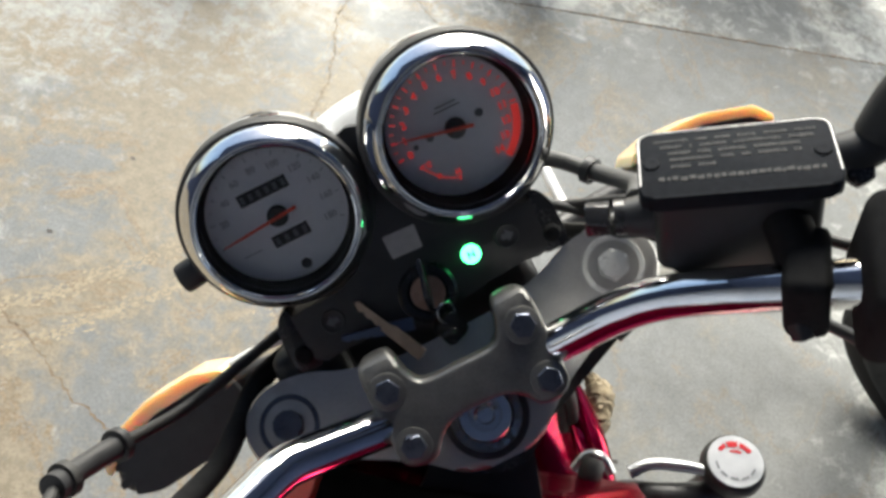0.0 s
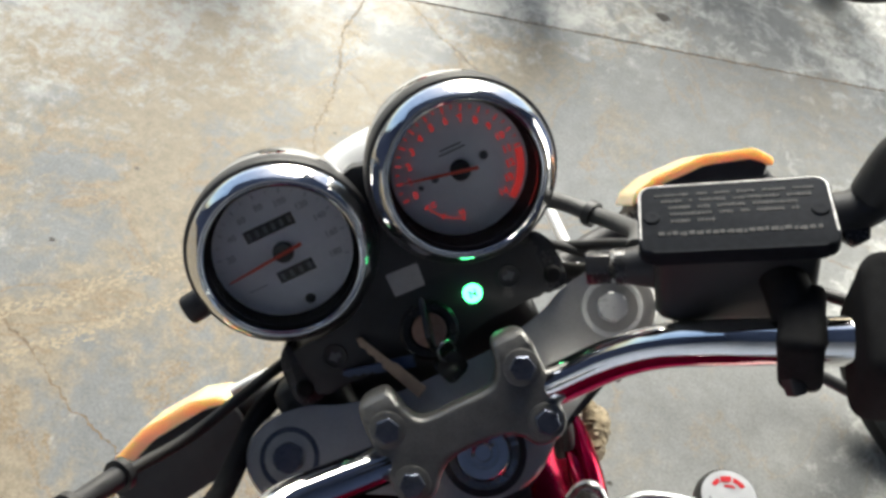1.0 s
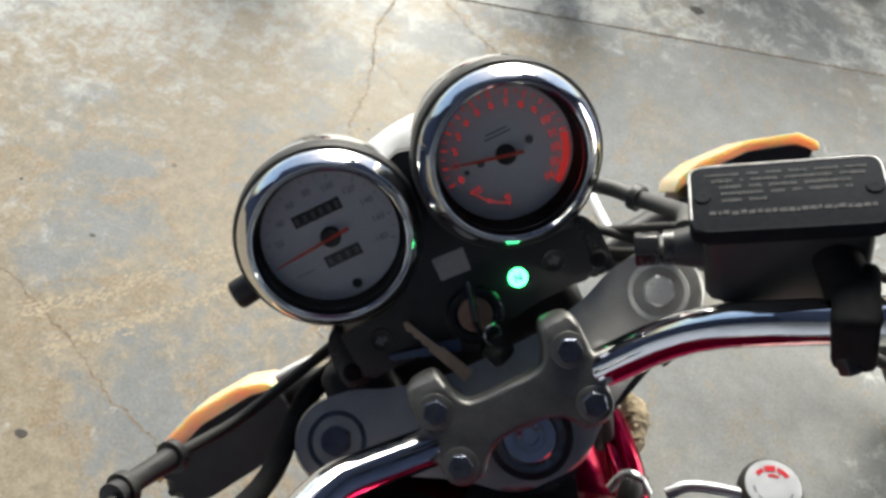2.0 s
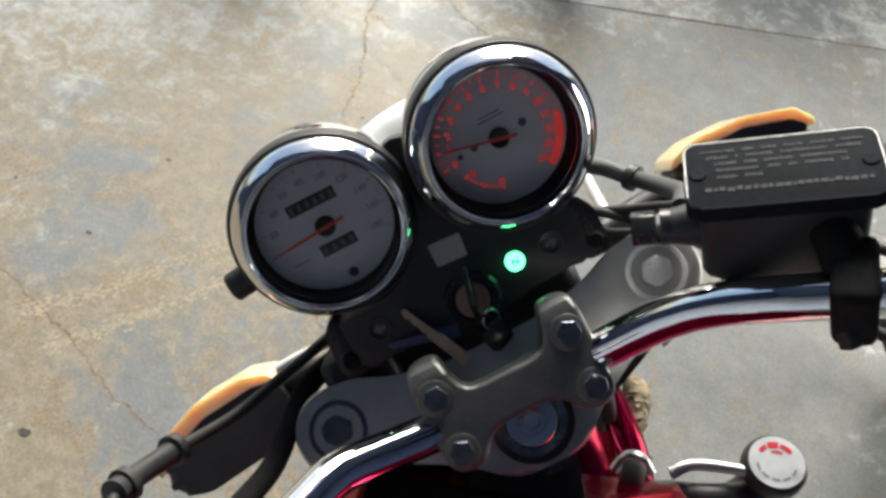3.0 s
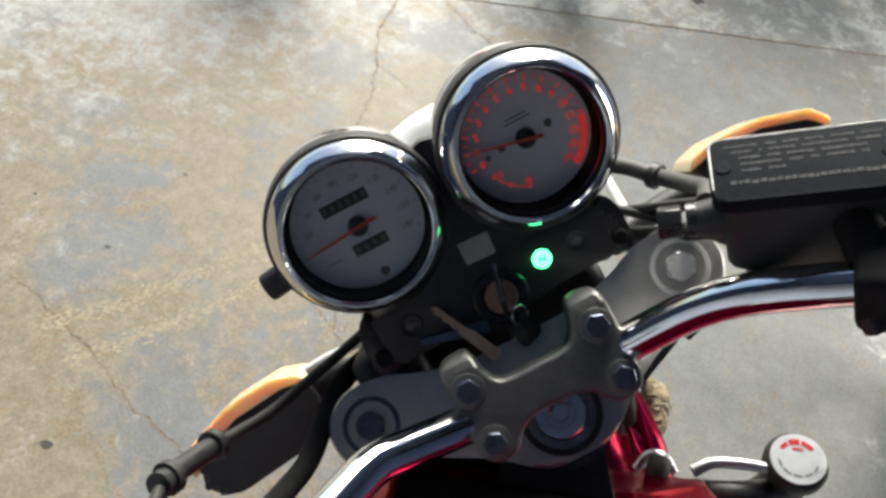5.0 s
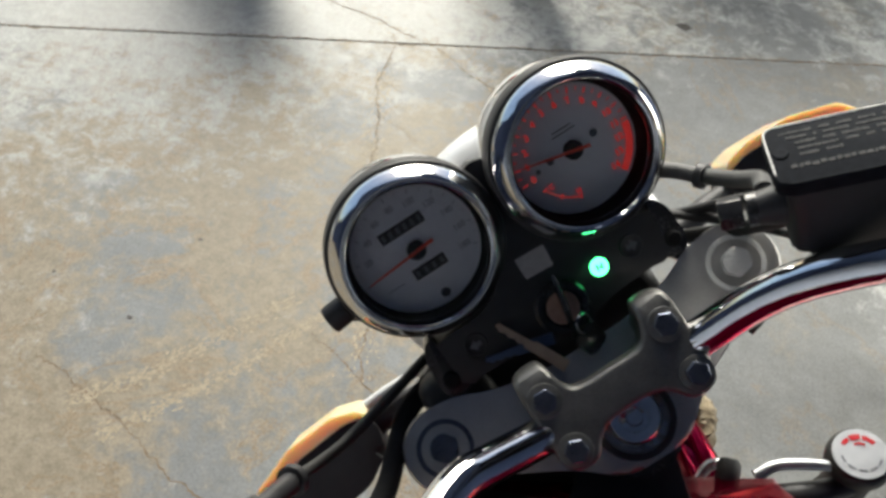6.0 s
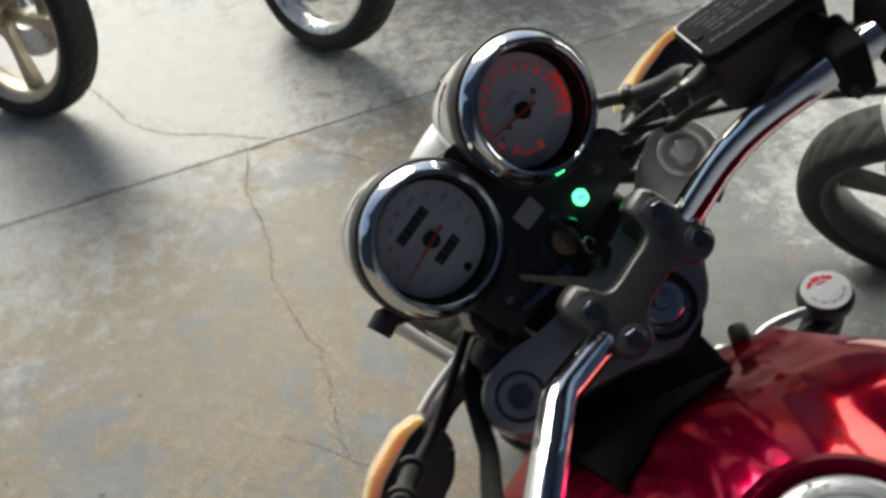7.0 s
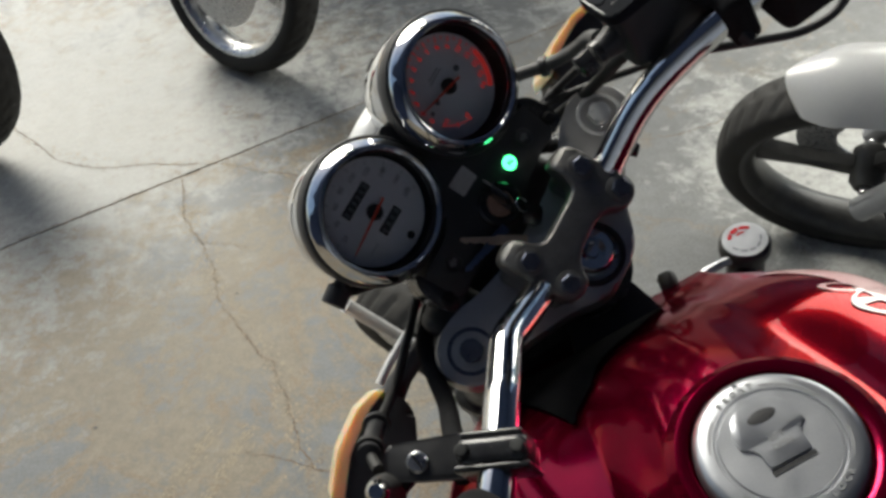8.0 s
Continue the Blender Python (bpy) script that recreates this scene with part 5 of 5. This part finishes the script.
wheel_parts(rw, rear_m, 0.300, 0.13, RIM, 6, RIM, 1)

# ---- parked motorcycles of which the wheels come into view ----


def parked(name, centre, heading, radius, width, rim_mat, spokes, spoke_mat, label, disc_side, lean=0.0, fender=None, fender_mat=None, spoke_turn=17):
    """A front wheel with fork legs and mudguard, standing on the floor; heading: degrees of its rolling direction."""
    back = Matrix.Rotation(radians(heading - 90), 3, "Z") @ Vector((math.sin(radians(lean)) * radius, 0, 0))
    contact = (centre[0] - back.x, centre[1] - back.y, 0.0)
    root = thing(name, contact, label, "motorcycle", "parked motorcycles")
    m = Matrix.Translation(contact) @ at(0, 0, 0, 0, 0, heading - 90) @ at(0, 0, 0, 0, lean, 0) @ at(0, 0, radius)
    w = part("wheel", lathe([(0.0, -0.06), (0.012, -0.06), (0.012, 0.06), (0.0, 0.06)], 16, m=at(0, 0, 0, 0, 90, 0)), STEEL, root, "front wheel", m)
    wheel_parts(w, m, radius, width, rim_mat, spokes, spoke_mat, disc_side, spoke_turn=spoke_turn)
    for s in (-1, 1):
        part("fork_leg", tube([(0.085 * s, 0.0, -0.02), (0.085 * s, -0.12, 0.25), (0.085 * s, -0.22, 0.48)], [0.026, 0.026, 0.021], 20, 3), fender_mat and ALLOY or STEEL, root, "fork leg", m)
    if fender:
        part("mudguard", mudguard_mesh(radius, *fender), fender_mat, root, "curved front mudguard", m)
    return root


parked("parked_motorcycle", (-0.132, 2.335), -51.5, 0.300, 0.11, RIM, 3, RIM, "parked motorcycle front wheel with bright silver rim and dark tyre", 1, -13.6, spoke_turn=77)
parked("parked_motorcycle", (-1.000, 2.18), -34, 0.300, 0.11, GOLD, 5, GOLD, "parked motorcycle front wheel with dull gold spokes and red mudguard", -1, -10, fender=(22, 160, 0.080, 0.045), fender_mat=REDPLAIN)
parked("parked_motorcycle", (1.015, 0.970), 143, 0.300, 0.11, BLACKALLOY, 3, BLACKALLOY, "parked white motorcycle front wheel with black three-spoke alloy", 1, -23.5, fender=(55, 150, 0.090, 0.047), fender_mat=WHITE, spoke_turn=92)

beyond = parked("parked_motorcycle", (0.800, 2.640), -38, 0.300, 0.11, BLACKALLOY, 5, BLACKALLOY, "parked dark motorcycle in the doorway of the workshop", 1, -8)
mq = Matrix.Translation((0.800, 2.640, 0.0)) @ at(0, 0, 0, 0, 0, -128)
part("body", prism(rounded([(-0.24, 0.62), (-0.62, 0.80), (-1.15, 0.74), (-1.30, 0.82), (-1.25, 0.64), (-0.95, 0.30), (-0.45, 0.28), (-0.30, 0.42)], 0.06), -0.15, 0.15, 0.05, segments=3, m=axes((0, 0, 0), (0, 1, 0), (0, 0, 1), (1, 0, 0))), GLOSSBLACK, beyond, "dark tank, seat and engine", mq)
rear_axle = mq @ at(0, -1.30, 0.30)
rear = part("wheel", lathe([(0.0, -0.06), (0.012, -0.06), (0.012, 0.06), (0.0, 0.06)], 16, m=at(0, 0, 0, 0, 90, 0)), STEEL, beyond, "rear wheel", rear_axle)
wheel_parts(rear, rear_axle, 0.300, 0.12, BLACKALLOY, 5, BLACKALLOY)

# radiator filler cap on the right of the main motorcycle
cap_at = (0.192, 0.104, -0.238)
rad = part("radiator_filler", tube([(0.192, 0.104, -0.25), (0.191, 0.105, -0.29), (0.17, 0.10, -0.34), (0.13, 0.08, -0.36)], [0.020, 0.019, 0.018, 0.018], 18, 4), RUBBER, bike, "black radiator filler neck", MB)
lid_cap = part("filler_lid", lathe([(0.0, 0.004), (0.0205, 0.004), (0.0242, 0.002), (0.0262, -0.003), (0.0262, -0.010), (0.0, -0.010)], 36, m=at(*cap_at)), BLACKALLOY, rad, "dark radiator cap with red and white label", MB)
part("cap_label", lathe([(0.0, 0.0046), (0.0222, 0.0046), (0.0224, 0.0036)], 36, m=at(*cap_at)), ALLOY, lid_cap, "silver-white label", MB)
for a0_, a1_, r0_, r1_ in ((38, 78, 0.0125, 0.0165), (84, 118, 0.0120, 0.0170), (124, 150, 0.0130, 0.0165), (60, 120, 0.0075, 0.0095)):
    bm = bmesh.new()
    arc_band(bm, r0_, r1_, a0_, a1_, 0.0052)
    bmesh.ops.transform(bm, matrix=at(*cap_at), verts=bm.verts)
    part("label_mark", bm, REDPLAIN, lid_cap, "red label mark", MB)
for a0_ in (190, 222, 254, 286, 318):
    bm = bmesh.new()
    arc_band(bm, 0.0148, 0.0166, a0_, a0_ + 24, 0.0052, 4)
    bmesh.ops.transform(bm, matrix=at(*cap_at), verts=bm.verts)
    part("label_mark", bm, GREYPRINT, lid_cap, "dark grey label mark", MB)
part("filler_bracket", tube([(0.178, 0.096, -0.243), (0.150, 0.097, -0.243), (0.126, 0.096, -0.246), (0.110, 0.088, -0.250)], [0.0045, 0.005, 0.005, 0.006], 12, 5), ALLOY, bike, "silver cast bracket", MB)
part("filler_bracket", tube([(0.188, 0.092, -0.268), (0.142, 0.076, -0.258), (0.108, 0.082, -0.270), (0.075, 0.07, -0.27)], [0.009, 0.011, 0.007, 0.006], 12, 5), BLACK, bike, "black hose bracket", MB)
part("tank_rubber", lathe([(0.0, -0.008), (0.007, -0.008), (0.0084, -0.004), (0.0084, 0.005), (0.0065, 0.0085), (0.0, 0.009)], 20, m=facing((0.070, 0.034, -0.134), (0.2, 1, 0.3))), RUBBER, bike, "black rubber tank mount", MB)

# ---- floor cracks ----
def crack(points, width, seed):
    rng = random.Random(seed)
    path = smooth_path([(x, y, 0.0) for x, y in points], 22)
    fine_path = []
    sway = 0.0
    for i, p in enumerate(path):
        d = (path[min(i + 1, len(path) - 1)] - path[max(i - 1, 0)]).normalized()
        sway = 0.8 * sway + rng.uniform(-0.0038, 0.0038)
        fine_path.append((p + Vector((-d.y, d.x, 0)) * sway, Vector((-d.y, d.x, 0)), width * rng.uniform(0.15, 1.0)))
    bm = bmesh.new()
    rows = [[bm.verts.new((*(p + n * s * w).xy, z)) for s, z in ((-0.5, 0.0003), (0.5, 0.0003))] for p, n, w in fine_path]
    for a, b in zip(rows, rows[1:]):
        bm.faces.new((a[0], a[1], b[1], b[0]))
    return bm


CRACKS = [
    ([(-0.401, 1.802), (-0.403, 1.671), (-0.379, 1.54), (-0.342, 1.419), (-0.341, 1.329), (-0.286, 1.169), (-0.247, 1.087), (-0.231, 0.985), (-0.229, 0.941), (-0.212, 0.815)], 0.006),
    ([(-0.854, 2.2), (-0.688, 1.972), (-0.501, 1.9), (-0.307, 1.838)], 0.0065), ([(-0.307, 1.838), (-0.133, 1.722), (0.05, 1.62)], 0.0055), ([(-0.328, 0.898), (-0.208, 0.815), (-0.1, 0.74)], 0.004),
    ([(-0.80, 0.71), (-0.721, 0.676), (-0.589, 0.621), (-0.465, 0.55), (-0.351, 0.493)], 0.0055), ([(0.55, 1.56), (0.8, 1.529), (0.909, 1.519), (1.047, 1.529)], 0.004),
    ([(-0.379, 1.54), (-0.30, 1.50), (-0.26, 1.47)], 0.003), ([(-0.403, 1.671), (-0.33, 1.63)], 0.003)]
CRACKS.append(([(x / 10, joint_y(x / 10)) for x in range(-22, 23)], 0.0065))
for i, (points, width) in enumerate(CRACKS):
    solo("floor_crack", crack(points, width, i), CRACK, "thin dirt-filled crack in the concrete floor", "crack", kind="structure")


def flake_line(points, spread, count, seed):
    """Many small flat flakes of tan dirt strewn along a line, thinning out sideways."""
    rng = random.Random(seed)
    path = smooth_path([(x, y, 0.0) for x, y in points], 10)
    bm = bmesh.new()
    for _ in range(count):
        f = rng.uniform(0, len(path) - 1.001)
        p = path[int(f)].lerp(path[int(f) + 1], f - int(f))
        d = (path[int(f) + 1] - path[int(f)]).normalized()
        c = p + Vector((-d.y, d.x, 0)) * rng.gauss(0, spread)
        r = rng.uniform(0.0007, 0.0030)
        n = 7
        turn = math.atan2(d.y, d.x)
        ring = []
        for k in range(n):
            a = 2 * math.pi * k / n
            u, v = r * rng.uniform(0.6, 1.5) * 1.7 * math.cos(a), r * rng.uniform(0.6, 1.4) * math.sin(a)
            ring.append(bm.verts.new((c.x + u * math.cos(turn) - v * math.sin(turn), c.y + u * math.sin(turn) + v * math.cos(turn), 0.0002 + rng.uniform(0, 0.0002))))
        bm.faces.new(ring)
    return bm


SEAMS = [([(-0.70, 0.63), (-0.603, 0.713), (-0.483, 0.847), (-0.38, 0.965)], 0.009, 420), ([(-0.62, 0.585), (-0.52, 0.682), (-0.407, 0.818), (-0.31, 0.955)], 0.008, 380),
    ([(-0.403, 1.70), (-0.379, 1.54), (-0.341, 1.35), (-0.247, 1.087), (-0.212, 0.815)], 0.018, 420), ([(-0.95, 2.33), (-0.76, 2.07), (-0.52, 1.91), (-0.307, 1.838), (-0.05, 1.68)], 0.014, 220)]
for k, (points, spread, count) in enumerate(SEAMS):
    solo("tan_seam", flake_line(points, spread, count, 40 + k), TANFLAKE, "thin seam of flaky tan dirt on the concrete floor", "stain", kind="stuff")


def spot(x, y, r, seed):
    """A small flat stain with an uneven rim."""
    rng = random.Random(seed)
    n = 18
    return prism([(x + r * rng.uniform(0.7, 1.2) * math.cos(2 * math.pi * k / n), y + 0.75 * r * rng.uniform(0.7, 1.2) * math.sin(2 * math.pi * k / n)) for k in range(n)], 0.0002, 0.0007)


OIL = worn(material("oil_stain", (0.03, 0.027, 0.024), 0.6), 200, (0.02, 0.018, 0.016), (0.06, 0.052, 0.043))
for k, (x, y, r) in enumerate(((0.348, 2.161, 0.021), (-0.568, 0.440, 0.011), (-0.673, 0.830, 0.006), (-0.86, 0.89, 0.004), (-0.62, 1.05, 0.005), (0.46, 0.78, 0.006), (-0.30, 1.33, 0.004))):
    solo("floor_stain", spot(x, y, r, k), OIL, "small dark oil stain on the concrete floor", "stain", kind="structure")
